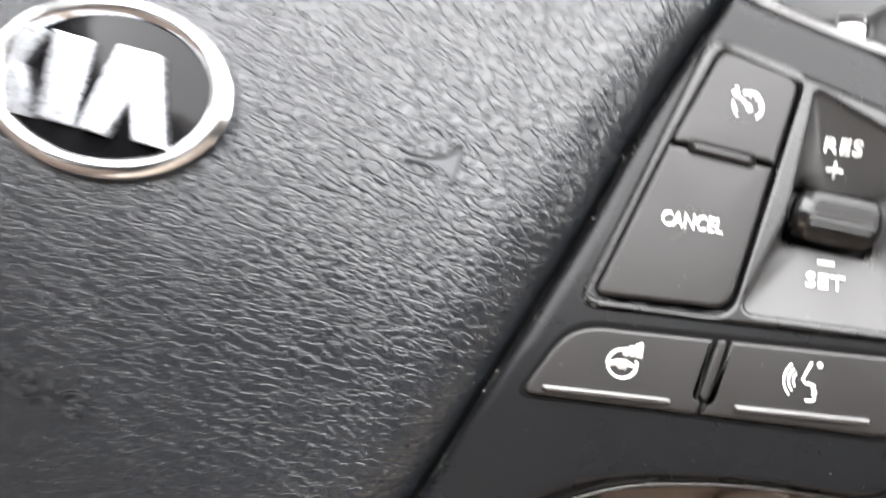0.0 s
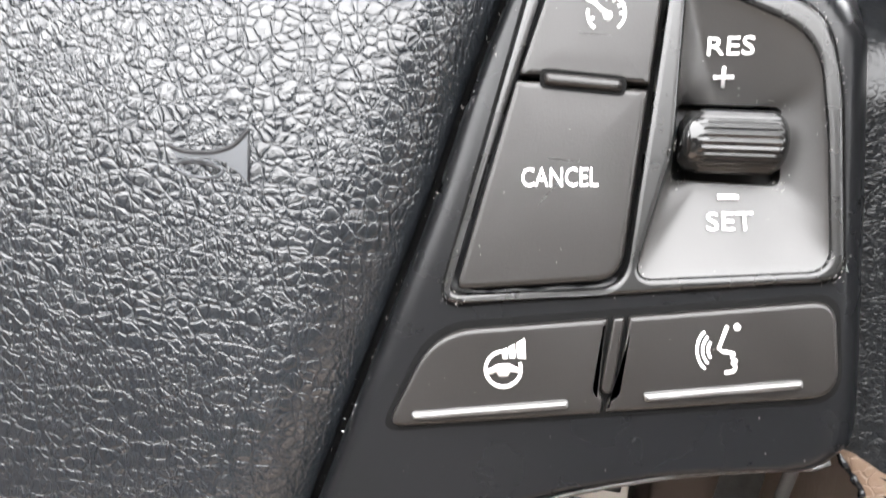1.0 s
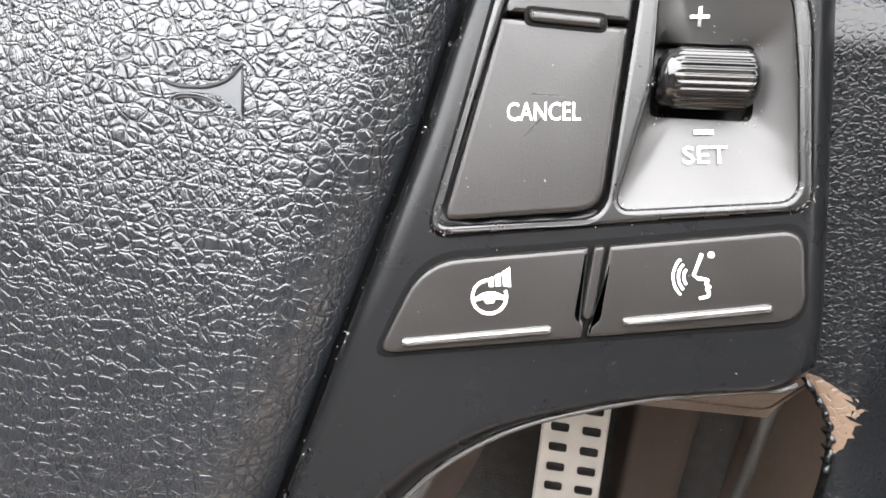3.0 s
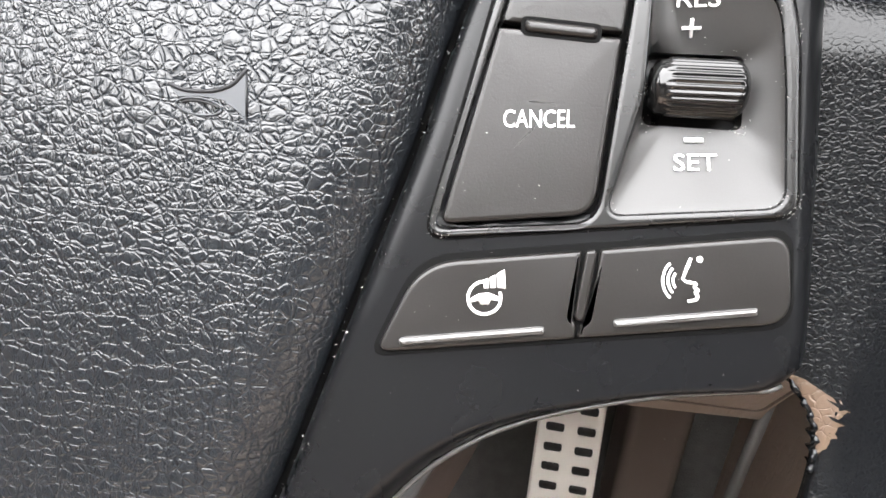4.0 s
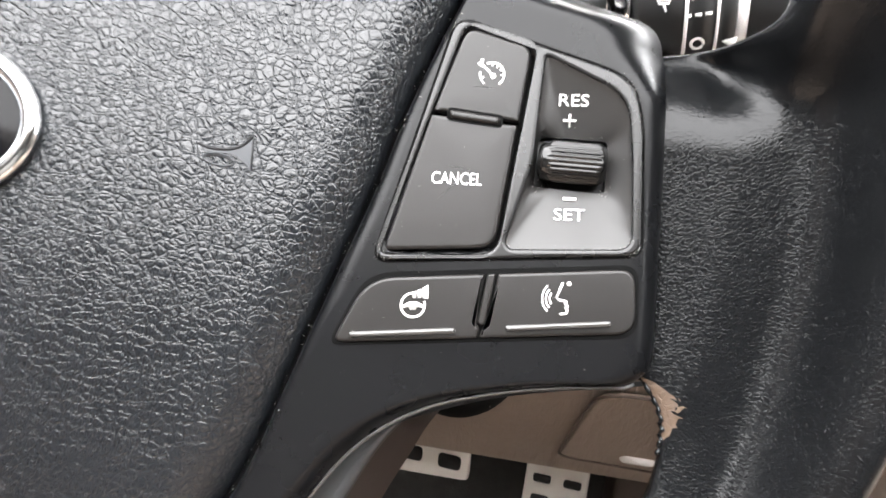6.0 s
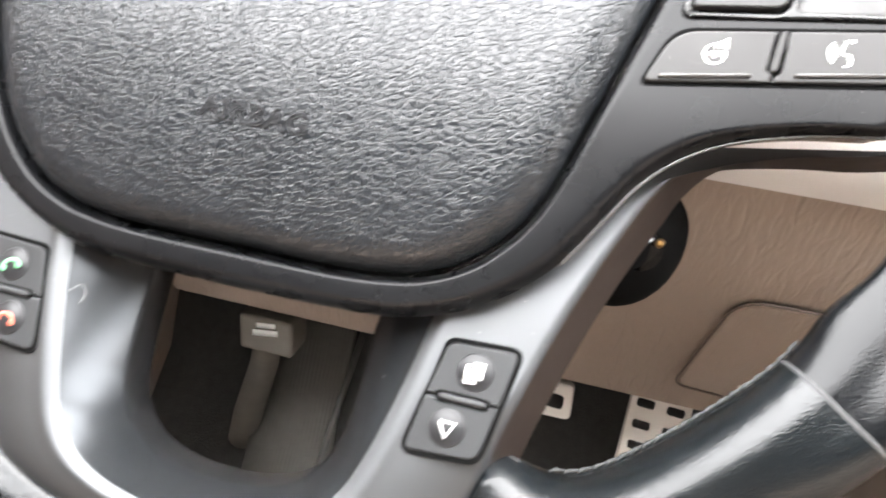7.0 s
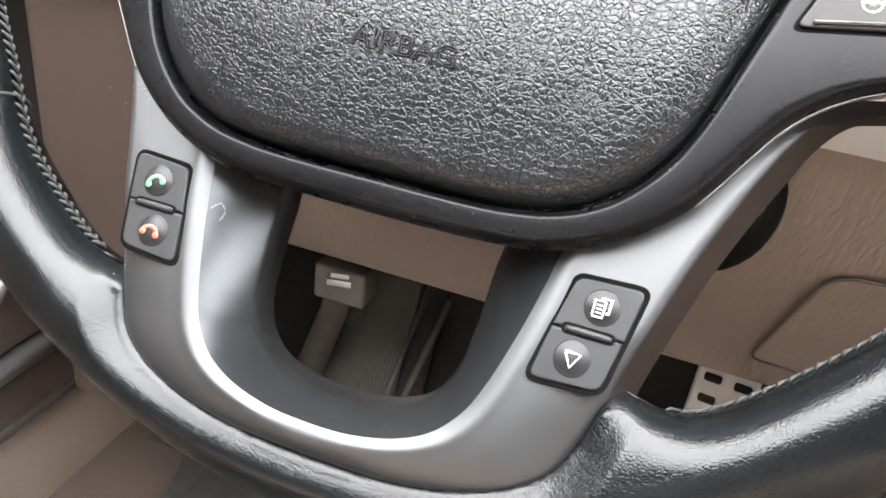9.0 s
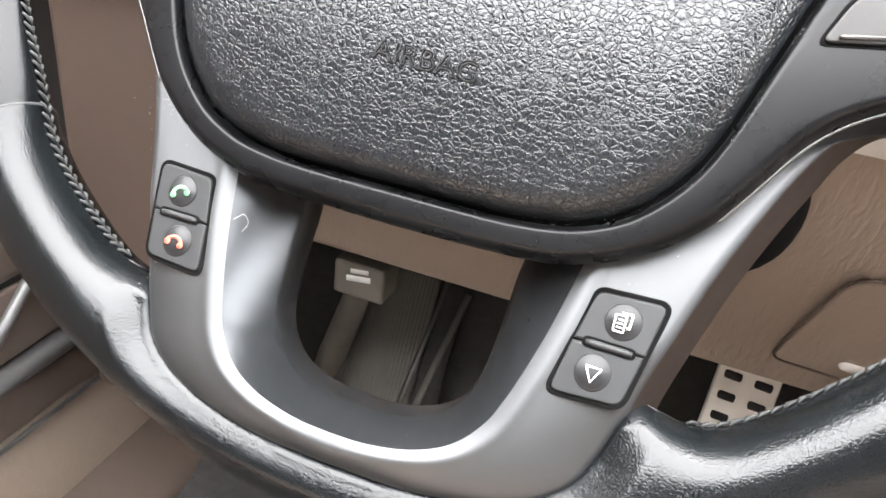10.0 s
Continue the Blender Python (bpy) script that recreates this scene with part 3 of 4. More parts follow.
for lift, bar in enumerate(([(-2.1, -0.4), (-1.74, -0.2), (-1.38, 0.6), (-2.05, 0.64)], [(-1.8, -1.02), (-1.1, -1.04), (-1.7, -0.08), (-2.1, -0.3)],
                            [(-0.95, -1.02), (-0.2, -1.03), (-0.33, 0.58), (-1.2, 0.63)], [(-0.06, -1.03), (0.54, -1.06), (1.0, 0.35), (0.95, 0.58), (0.25, 0.6)],
                            [(1.12, -1.03), (1.74, -1.03), (1.1, 0.57), (0.5, 0.59), (0.56, 0.3)])):
    part("chrome_bar", plate(rounded(bar, 0.03, 2), emblem_depth, 0.3 + 0.006 * lift, 0.2, 0.035), FROSTED, emblem, smooth=True, sharp=30)

# ---- switch pad: the right one, and its mirror image without print on the far spoke ----
WELL = rounded([(11.72, 2.32, 0.12), (13.3, 1.72, 0.5), (13.5, 0.6, 0.2), (13.68, -1.02, 0.28), (11.4, -1.3, 0.25), (11.74, 0.3, 0.2)], 0.2, 8)
SLOT = rounded([(11.78, 0.86), (13.06, 0.9), (13.1, -0.08), (11.78, -0.1)], 0.12, 8)
CRUISE = rounded([(10.24, 2.66, 0.25), (11.46, 2.4, 0.22), (11.385, 1.03, 0.03), (9.83, 1.06, 0.03)], 0.1, 5)
CANCEL = rounded([(9.8, 0.985, 0.03), (11.375, 0.965, 0.03), (11.24, -1.3, 0.3), (9.27, -1.58, 0.16)], 0.1, 5)
ROCKER = rounded([(10.2, 2.74, 0.28), (11.54, 2.46, 0.25), (11.45, 0.98, 0.1), (11.3, -1.4, 0.34), (9.17, -1.66, 0.2)], 0.1, 6)
HEAT = rounded([(9.05, -2.12, 0.5), (11.15, -1.785, 0.05), (11.075, -2.66, 0.04), (11.17, -2.76, 0.04), (11.155, -2.945, 0.04), (8.54, -3.36, 0.25)], 0.1, 6)
VOICE = rounded([(11.385, -1.745, 0.05), (13.78, -1.36, 0.28), (13.93, -2.5, 0.35), (11.195, -2.935, 0.04), (11.21, -2.77, 0.04), (11.31, -2.67, 0.04)], 0.1, 6)
SPLIT = rounded([(11.2, -1.775), (11.34, -1.755), (11.265, -2.65), (11.2, -2.71), (11.12, -2.65)], 0.04, 4)

part("gap", plate(inset(BEZ, -0.05), face, 0.02, 0.5, 0.03, holes=(inset(BEZ, 0.03),)), GAP, surround)
bezel = part("switch_bezel", plate(BEZ, face, 0.1, 0.8, 0.06, holes=(ROCKER, WELL)), BEZEL, surround, "satin black switch bezel", sharp=35)
part("gap", plate(inset(ROCKER, -0.03), face, -0.12, 0.3, 0.02), GAP, bezel)


def canted(x, z):
    """The rocker is dished: its right flank leans back."""
    return face(x, z) + 0.12 * max(0.0, x - 10.95 - 0.07 * z) ** 2


cruise = part("cruise_button", plate(CRUISE, canted, 0.17, 0.4, 0.05, crown=0.002), BUTTON, bezel, "black cruise control button", sharp=35)
cancel = part("cancel_button", plate(CANCEL, canted, 0.17, 0.4, 0.06, crown=0.002), BUTTON, bezel, "black button marked CANCEL", sharp=35)
part("ridge", plate(rounded([(10.12, 1.1), (11.06, 1.06), (11.06, 0.92), (10.14, 0.95)], 0.07, 5), face, 0.24, 0.3, 0.05), BUTTON, bezel)
part("gap", plate(rounded([(10.07, 1.15), (11.11, 1.11), (11.11, 0.87), (10.09, 0.9)], 0.1, 5), face, 0.178, 0.2, 0.005), GAP, bezel)
part("print", writing("CANCEL", (10.42, -0.13), 0.91, 0.225, 4.2, canted, 0.178, bold=0.002), WHITE, cancel, "white letters CANCEL")
gauge = [stroke(arc(0, 0, 0.235, -52, 118, 18), 0.04), stroke(arc(0, 0, 0.235, 168, 232, 10), 0.04)]
gauge += [stroke([(0.235 * math.cos(radians(a)), 0.235 * math.sin(radians(a))), (0.165 * math.cos(radians(a)), 0.165 * math.sin(radians(a)))], 0.035) for a in (0, 30, 60, 90, 200)]
gauge += [stroke([(0.02, -0.02), (-0.19, 0.17)], 0.045), arc(0.02, -0.03, 0.06, 0, 360, 12)[:-1], stroke([(-0.21, 0.3), (-0.21, 0.18)], 0.06), stroke([(-0.28, 0.22), (-0.2, 0.16)], 0.06)]
part("print", flat(turned(gauge, (10.8, 1.83), 4, 0.93), canted, 0.178), WHITE, cruise, "white speed dial sign")

# the well of the thumb roller, with sloping faces
ca, cb = polar(WELL, (12.45, 0.4), ANGLES[::4]), polar(SLOT, (12.45, 0.4), ANGLES[::4])
rows = []
for s, d in ((0, -0.06), (0.03, -0.04), (0.1, 0.0), (0.5, 0.14), (0.9, 0.29), (1.0, 0.32)):
    row = []
    for t, a, b in zip(ANGLES[::4], ca, cb):
        rr = a + (b - a) * s
        x, z = 12.45 + rr * math.cos(t), 0.4 + rr * math.sin(t)
        row.append(Vector((x, face(x, z) + d * (0.875 + 0.125 * math.tanh((z - 0.4) / 0.35)), z)))
    rows.append(row)
rows.append([p + Vector((0, 0.35, 0)) for p in rows[-1]])
well = part("roller_well", grid(rows, wrap=True), WELL_FACE, bezel, "dished well marked RES and SET", sharp=24)
part("gap", plate(inset(SLOT, -0.1), face, -0.6, 0.2, 0.02), GAP, well)


def well_up(x, z):
    t = math.atan2(z - 0.4, x - 12.45)
    i = int((t + math.pi) / (2 * math.pi) * len(ca)) % len(ca)
    s = max(0.0, min(1.0, (ca[i] - math.hypot(x - 12.45, z - 0.4)) / (ca[i] - cb[i])))
    return face(x, z) + np.interp(s, (0, 0.03, 0.1, 0.5, 0.9, 1.0), (-0.06, -0.04, 0.0, 0.14, 0.29, 0.32)) * (0.875 + 0.125 * math.tanh((z - 0.4) / 0.35))


part("print", writing("RES", (12.33, 1.57), 0.545, 0.215, 4.3, well_up, 0.03, bold=0.002), WHITE, well, "white letters RES")
part("print", writing("SET", (12.51, -0.53), 0.56, 0.218, 5.0, well_up, 0.03, bold=0.002), WHITE, well, "white letters SET")
part("print", flat(turned([[(-0.12, -0.02), (-0.02, -0.02), (-0.02, -0.12), (0.02, -0.12), (0.02, -0.02), (0.12, -0.02), (0.12, 0.02), (0.02, 0.02), (0.02, 0.12),
                            (-0.02, 0.12), (-0.02, 0.02), (-0.12, 0.02)]], (12.3, 1.2), 4.5), well_up, 0.03), WHITE, well, "white plus sign")
part("print", flat(turned([[(-0.125, -0.03), (0.125, -0.03), (0.125, 0.03), (-0.125, 0.03)]], (12.48, -0.245), 4.5), well_up, 0.03), WHITE, well, "white minus sign")
# ribbed thumb roller
rows = []
for k in range(27):
    u = -0.62 + 1.24 * k / 26
    end = max(0.0, (abs(u) - 0.5) / 0.12)
    row = []
    for i in range(208):
        a = 2 * math.pi * i / 208
        rib = 0.026 * (0.5 + 0.5 * math.cos(a * 26)) ** 0.7 * (1.0 if -0.42 < u < 0.5 else 0.0)
        rad = 0.36 * math.sqrt(max(0.0, 1 - 0.55 * end * end)) + rib
        row.append(Vector((12.44 + u, face(12.44 + u, 0.42) + 0.12 - rad * math.cos(a), 0.42 + 0.03 * u + rad * math.sin(a))))
    rows.append(row)
bm = grid(rows, wrap=True)
part("thumb_roller", bm, GLOSS, well, "glossy black ribbed thumb roller")

# the two lower push buttons
part("gap", plate(rounded([(9.0, -2.03, 0.5), (13.84, -1.27, 0.3), (14.0, -2.58, 0.4), (8.44, -3.45, 0.3)], 0.2, 6), face, 0.012, 0.1, 0.008), GAP, surround)
heat = part("heat_button", plate(HEAT, face, 0.1, 0.4, 0.05), BUTTON, surround, "black steering wheel heater button", sharp=35)
voice = part("voice_button", plate(VOICE, face, 0.1, 0.4, 0.05), BUTTON, surround, "black voice control button", sharp=35)
part("divider", plate(SPLIT, face, 0.115, 0.3, 0.03), BUTTON, surround)
for owner, a, b in ((heat, (8.86, -3.17), (10.76, -2.85)), (voice, (11.63, -2.69), (13.48, -2.37))):
    e = (Vector(b) - Vector(a)).normalized()
    n = Vector((-e.y, e.x))
    loop = rounded([Vector(a) - n * 0.055, Vector(b) - n * 0.055, Vector(b) + n * 0.055, Vector(a) + n * 0.055], 0.05, 4)
    part("rail", plate(loop, face, 0.185, 0.12, 0.05), RAIL, owner, "raised rail along the button's foot")
hs = [stroke(arc(0, -0.03, 0.205, 78, 378, 30), 0.038), [(-0.185, -0.03), (-0.06, 0.03), (0.06, 0.03), (0.185, -0.03), (0.185, -0.08), (0.08, -0.06), (0.05, -0.11), (-0.05, -0.11), (-0.08, -0.06), (-0.185, -0.08)],
      [(0.0, 0.09), (0.06, 0.09), (0.06, 0.215), (0.0, 0.19)], [(0.08, 0.09), (0.15, 0.09), (0.15, 0.25), (0.08, 0.222)], [(0.17, 0.09), (0.27, 0.07), (0.27, 0.31), (0.17, 0.26)]]
part("print", flat(turned(hs, (9.93, -2.47), 8.5, 1.05), face, 0.108), WHITE, heat, "white heated wheel sign")
vs = [stroke(arc(-0.02, 0.0, 0.12, 135, 225, 8, 0.14), 0.035), stroke(arc(-0.02, 0.0, 0.19, 130, 230, 8, 0.22), 0.035), stroke(arc(-0.02, 0.0, 0.26, 128, 232, 8, 0.3), 0.035),
      stroke([(0.1, 0.3), (-0.01, 0.02), (0.05, -0.03), (0.09, -0.02)], 0.045), stroke(glide([(0.06, -0.03), (0.17, -0.05), (0.15, -0.1), (0.2, -0.14), (0.16, -0.17), (0.19, -0.21), (0.17, -0.27), (0.06, -0.29)], 5), 0.042),
      arc(0.22, 0.28, 0.045, 0, 360, 10)[:-1]]
part("print", flat(turned(vs, (12.48, -2.05), 6, 0.95), face, 0.108), WHITE, voice, "white voice control sign")

# ---- lower spokes: one U-shaped grey piece ----
OUT = [(15.6, -3.4), (14.1, -3.76), (12.8, -3.92), (11.6, -4.13), (10.6, -4.42), (9.9, -4.95), (9.4, -5.6), (8.95, -6.5), (8.45, -7.65), (7.95, -8.95), (7.5, -10.35), (7.08, -11.8), (6.78, -13.1),
       (6.5, -14.0), (6.05, -14.75), (5.2, -15.35), (3.9, -15.82), (2.2, -16.12), (0, -16.2)]
LIP = [(7.8, -4.6), (7.6, -5.0), (7.2, -5.8), (6.8, -6.6), (6.35, -7.3), (5.9, -7.8), (5.5, -8.2), (5.2, -8.6), (5.0, -9.0), (4.88, -9.6), (4.75, -10.3), (4.55, -11.25), (4.3, -12.2), (4.05, -13.0),
       (3.72, -13.75), (3.1, -14.45), (2.2, -14.9), (1.05, -15.15), (0, -15.2)]


def both(half, n=6):
    h = glide(half, n)
    return h + [Vector((-p.x, p.y)) for p in h[-2::-1]]


outer, lip = both(OUT), both(LIP)
rows = []
for s in (0, 0.006, 0.02, 0.05, 0.1, 0.25, 0.45, 0.58, 0.65, 0.7, 0.74, 0.78, 0.81, 0.84, 0.87, 0.9, 0.925, 0.95, 0.97, 0.985, 1.0):
    row = []
    for p, q in zip(outer, lip):
        v = p.lerp(q, s)
        w = (p - q).length
        y = low(v.x, v.y) + 0.16 * max(0, 1 - s * w / 0.22) ** 2.2 + 0.12 * max(0, 1 - (1 - s) * w / 0.4) ** 2 - 0.035 * math.exp(-(((1 - s) * w - 0.4) / 0.2) ** 2) + 0.62 * min(1.0, max(0.0, (-10.8 - v.y) / 3)) * (1 - s) ** 2
        row.append(Vector((v.x, y, v.y)))
    rows.append(row)
back = []
for i, p in enumerate(outer):
    e = (outer[min(i + 1, len(outer) - 1)] - outer[max(i - 1, 0)]).normalized()
    w = (0.62 - 0.42 * min(1.0, max(0.0, (abs(p.x) - 9.3) / 1.6))) * min(1.0, max(0.0, (abs(p.x) - 4.5) / 2))
    back.append(Vector((p.x - e.y * w, low(p.x, p.y) + 1.5, p.y + e.x * w)))
spokes = part("lower_spokes", grid(rows), SATIN, wheel, "satin grey U-shaped lower spoke trim")
part("spoke_edge", grid([back, rows[0]]), EDGE, spokes, "brown edge behind the grey trim")
HOLE = [(5.8, -4.6), (5.6, -5.0), (5.2, -5.8), (4.9, -6.6), (4.5, -7.3), (4.1, -7.8), (3.8, -8.2), (3.55, -8.6), (3.4, -9.0), (3.3, -9.6), (3.22, -10.3), (3.2, -11.25), (3.15, -12.2), (3.05, -13.0),
        (2.75, -13.7), (2.2, -14.25), (1.5, -14.55), (0.7, -14.7), (0, -14.72)]
hole = both(HOLE)
rows = []
for s in (0, 0.04, 0.15, 0.4, 0.7, 0.9, 1.0):
    rows.append([Vector((p.x + (q.x - p.x) * s, low(p.x, p.y) + 0.12 + 1.47 * (0.75 * s + 0.25 * s ** 2), p.y + (q.y - p.y) * s)) for p, q in zip(lip, hole)])
rows.append([p + Vector((0, 1.0, 0)) for p in rows[-1]])
part("spoke_recess", grid(rows), RECESS, spokes, "black sloping rim of the opening", sharp=50)

# four small buttons on the lower spokes
PADS = [(5.42, -9.82, 0.25), (7.2, -9.74, 0.3), (6.72, -12.38, 0.3), (4.9, -12.5, 0.28)]
for side in (1, -1):
    def flip(pts):
        return [Vector((p[0] * side, *p[1:])) for p in pts]
    loop = rounded([(x * side, z, r) for x, z, r in PADS], 0.3, 7)
    pad = part("button_frame", plate(inset(loop, -0.06), low, 0.02, 0.2, 0.015), GAP, spokes)
    upper = rounded([(5.47 * side, -9.87, 0.22), (7.13 * side, -9.8, 0.26), (6.92 * side, -11.06, 0.04), (5.2 * side, -11.1, 0.04)], 0.1, 6)
    lower = rounded([(5.19 * side, -11.15, 0.04), (6.9 * side, -11.11, 0.04), (6.67 * side, -12.32, 0.26), (4.96 * side, -12.43, 0.24)], 0.1, 6)
    for lp, at, name in ((upper, (6.22 * side, -10.43), "page" if side > 0 else "answer"), (lower, (5.86 * side, -11.76), "down" if side > 0 else "hang_up")):
        b = part(name + "_button", plate(lp, low, 0.09, 0.3, 0.04), KEY, spokes, "small black spoke button", sharp=35)
        disc = [Vector((at[0] + 0.44 * math.cos(2 * math.pi * k / 28), at[1] + 0.44 * math.sin(2 * math.pi * k / 28))) for k in range(28)]
        part("knob", plate(disc, low, 0.12, 0.2, 0.03, crown=0.1), DOME, b, "domed round key")
        lift = 0.24
        if name == "page":
            sign = [stroke([(-0.2, -0.22), (0.05, -0.22), (0.05, 0.16), (-0.2, 0.16), (-0.2, -0.2)], 0.05), [(-0.07, 0.2), (-0.07, 0.25), (0.2, 0.25), (0.2, -0.12), (0.1, -0.12), (0.1, -0.07), (0.15, -0.07), (0.15, 0.2)]]
            sign += [[(-0.14, z), (0.0, z), (0.0, z + 0.035), (-0.14, z + 0.035)] for z in (-0.14, -0.05, 0.04)]
            m = WHITE
        elif name == "down":
            sign = [stroke([(-0.19, 0.15), (0.19, 0.15), (0.0, -0.2), (-0.17, 0.12)], 0.05)]
            m = WHITE
        else:
            sign = [stroke(arc(0, -0.14, 0.25, 20, 160, 12, 0.25), 0.1), arc(-0.21, -0.07, 0.09, 0, 360, 12)[:-1], arc(0.21, -0.07, 0.09, 0, 360, 12)[:-1]]
            m = GREEN if name == "answer" else RED
        if name == "answer":
            sign = turned(sign, (0, 0), 25)
        part("print", flat(turned(sign, at, 0 if side > 0 else -4), low, lift), m, b, "printed sign")
    bar = [Vector((5.5 * side, -11.1)).lerp(Vector((6.62 * side, -11.1)), k / 8) for k in range(9)]
    part("gap", plate(rounded([(5.42 * side, -10.96), (6.7 * side, -10.96), (6.7 * side, -11.24), (5.42 * side, -11.24)], 0.13, 5), low, 0.095, 0.2, 0.004), GAP, spokes)
    part("ridge", tube([(p.x, low(p.x, p.y) - 0.1, p.y) for p in bar], [0.06] + [0.085] * 7 + [0.06], 10), KEY, spokes)

# ---- rim ----
R0, Y0 = 16.4, -0.62
SPOKE_LINE = np.array([p[:] for p in glide([(p.x, p.y) for p in outer], 3)])


def rim_point(t, f, grow=0.0):
    """A place on the rim's skin: t round the wheel, f round its section (0 outside, 180 inside, 90 towards the dash)."""
    deg = (math.degrees(t) + 180) % 360 - 180
    side = deg if abs(deg) < 90 else (180 - abs(deg)) * (1 if deg > 0 else -1)
    joint = 1 / (1 + math.exp((side - 12.9) / 0.65)) / (1 + math.exp((-13.2 - side) / 0.9))    # where the upper spokes run in
    sunk = 1 / (1 + math.exp((side - 14.4) / 1.9)) / (1 + math.exp((-30.0 - side) / 6.0))
    right = deg > -90 and deg < 90
    slim = 1.75 * math.exp(-((side - 16.5) / 7.5) ** 2) + (1.05 * math.exp(-((side + 23) / 8) ** 2) if right else 0.0)
    bow = 0.68 * math.exp(-((side + 44) / 13.5) ** 6) if right else 0.62 * math.exp(-((side + 49.5) / 12.5) ** 4)    # the inner side bows out between the spokes
    flare = math.exp(-((abs(deg + 90) - 28.5) / 3.6) ** 2)
    c, s = math.cos(f), math.sin(f)
    free = 1.62 + (0.75 if right else 0.1) * flare - 0.62 * slim - bow
    wide = 1.62 if c > 0 else free + (2.62 - free) * joint
    rr = R0 + 0.55 * math.exp(-((side - 3) / 24) ** 2) * (1 - 0.9 * joint * max(0.0, -c)) + c * (wide + grow)
    fall = min(1.0, max(0.0, (-R0 * math.sin(t) - 3) / 11))
    y = Y0 + 1.35 * fall * fall * (3 - 2 * fall) + s * (1.6 + grow)
    roll = max(0.0, rr * math.sin(radians(side)) - 0.9) / 2.3
    u = min(1.0, max(0.0, (18.4 - rr) / 1.9))
    u = u * u * (3 - 2 * u)
    valley = 0.6 + 0.3 * min(1.0, max(0.0, (15.4 - rr) / 1.2)) + 2.0 * min(1.0, roll) ** 2.2 * min(1.0, max(0.0, 16.3 - rr))                # the leather rolls over towards the dash
    if s < 0:
        if c < 0:
            y += 0.25 * flare * abs(c)
        y += sunk * u * (valley - y)
    elif c < 0:
        y += sunk * (max(y, valley + 0.25) - y)
    rr += 0.1 * math.exp(-((abs(deg) - 45) / 14) ** 2) * (-1 if c < 0 else 0.3) + (0.25 * bow * c if c > 0 else 0.0)
    shear = radians(1.3) * min(2.4, max(0.0, rr - 13.8)) * math.exp(-((side - 12.5) / 5) ** 2)   # the joint's upper edge sags
    t += shear if abs(deg) > 90 else -shear
    x, z = rr * math.cos(t), rr * math.sin(t)
    if s < 0.9 and abs(deg + 90) < 52:                          # it dives under the edge of the lower spokes
        d = float(np.min(np.hypot(SPOKE_LINE[:, 0] - x, SPOKE_LINE[:, 1] - z)))
        if not inside((x, z), outer):
            d = -d
        sag = 0.62 * min(1.0, max(0.0, (-10.8 - z) / 3))
        k = math.exp(-((deg + 90) / 38) ** 6) * min(1.0, max(0.0, 1 + (d + 0.1) / 0.7))
        y += k * (max(y, low(x, z) + sag - 0.12) - y)
        k = min(1.0, max(0.0, d / 0.3))
        y += (max(y, low(x, z) + 1.0 + 1.5 * min(1.0, max(0.0, (d - 0.25) / 0.7))) - y) * k * k * (3 - 2 * k)
    return Vector((x, y, z))


def rim_piece(t0, t1, n, grow=0.0):
    return grid([[rim_point(radians(t0 + (t1 - t0) * i / n), 2 * math.pi * k / 90, grow) for k in range(90)] for i in range(n + 1)], wrap=True)


SEAMS = (-34.3, 38.0, 142.0, 217.5)
rim = part("rim", rim_piece(-34.3, 38, 250), GRIP, wheel, "black grained leather rim section at the spoke")
part("rim_leather", rim_piece(38, 142, 120), RIM, wheel, "black finely grained leather rim section")
part("rim_leather", rim_piece(142, 217.5, 130), GRIP, wheel, "black grained leather rim section at the spoke")
part("rim_leather", rim_piece(217.5, 325.7, 440), RIM, wheel, "black finely grained leather rim section")
for a in SEAMS:
    part("seam", grid([[rim_point(radians(a + d), 2 * math.pi * k / 60, g) for k in range(60)] for d, g in ((-0.2, -0.02), (-0.12, 0.01), (0, 0.02), (0.12, 0.01), (0.2, -0.02))], wrap=True),
         THREAD, wheel, "narrow grey seam across the rim")
# patch at the joint's foot, a warm reflection painted in tan
rows = []
for i in range(19):
    v = i / 18
    reach = (50 + 4 * math.sin(v * 31) + 3 * math.sin(v * 57 + 1)) * math.sqrt(1.02 - v) * min(1.0, 0.5 + 3 * v)
    rows.append([rim_point(radians(-13.3 - 3.4 * v), radians(186 + reach * k / 12), 0.02 - 0.03 * (k / 12) ** 4) for k in range(13)])
part("tan_sheen", grid(rows), TAN, wheel, "tan reflection painted on the leather at the foot of the joint")
torn = []
for i in range(40):
    v = i / 39
    torn.append(rim_point(radians(-13.2 - 4.6 * v), radians(183 + 5 * math.sin(v * 23) * math.sin(v * 61 + 0.5)), 0.03 + 0.02 * math.sin(v * 47)))
part("torn_edge", tube(torn, [0.035 + 0.02 * math.sin(i * 0.7) ** 2 for i in range(40)], 6), GRIP, wheel, "torn black leather edge beside the tan patch")
bits = []
for i in range(300):
    t = 2 * math.pi * i / 300
    deg = (math.degrees(t) + 180) % 360 - 180
    if abs(deg + 90) < 33 or abs(deg) < 33 or abs(deg) > 165:
        continue
    mid, spread, thick = (166, 6.0, 1.0) if deg > -90 else (173, 8.0, 1.25)
    for k in (-1, 1):
        p = rim_point(t, radians(mid + spread * k), 0.0)
        q = rim_point(t + 2 * math.pi / 300 * 1.15, radians(mid - 0.13 * spread * k), 0.05)
        bits.append(tube([p, p.lerp(q, 0.35) + (p - Vector((0, Y0, 0))).normalized() * -0.05, q], [0.03 * thick, 0.05 * thick, 0.03 * thick], 6))
stitching = part("stitching", merge(bits), THREAD_LIGHT, wheel, "grey cross stitching along the rim's inner side")
stitching["kind"] = "stuff"
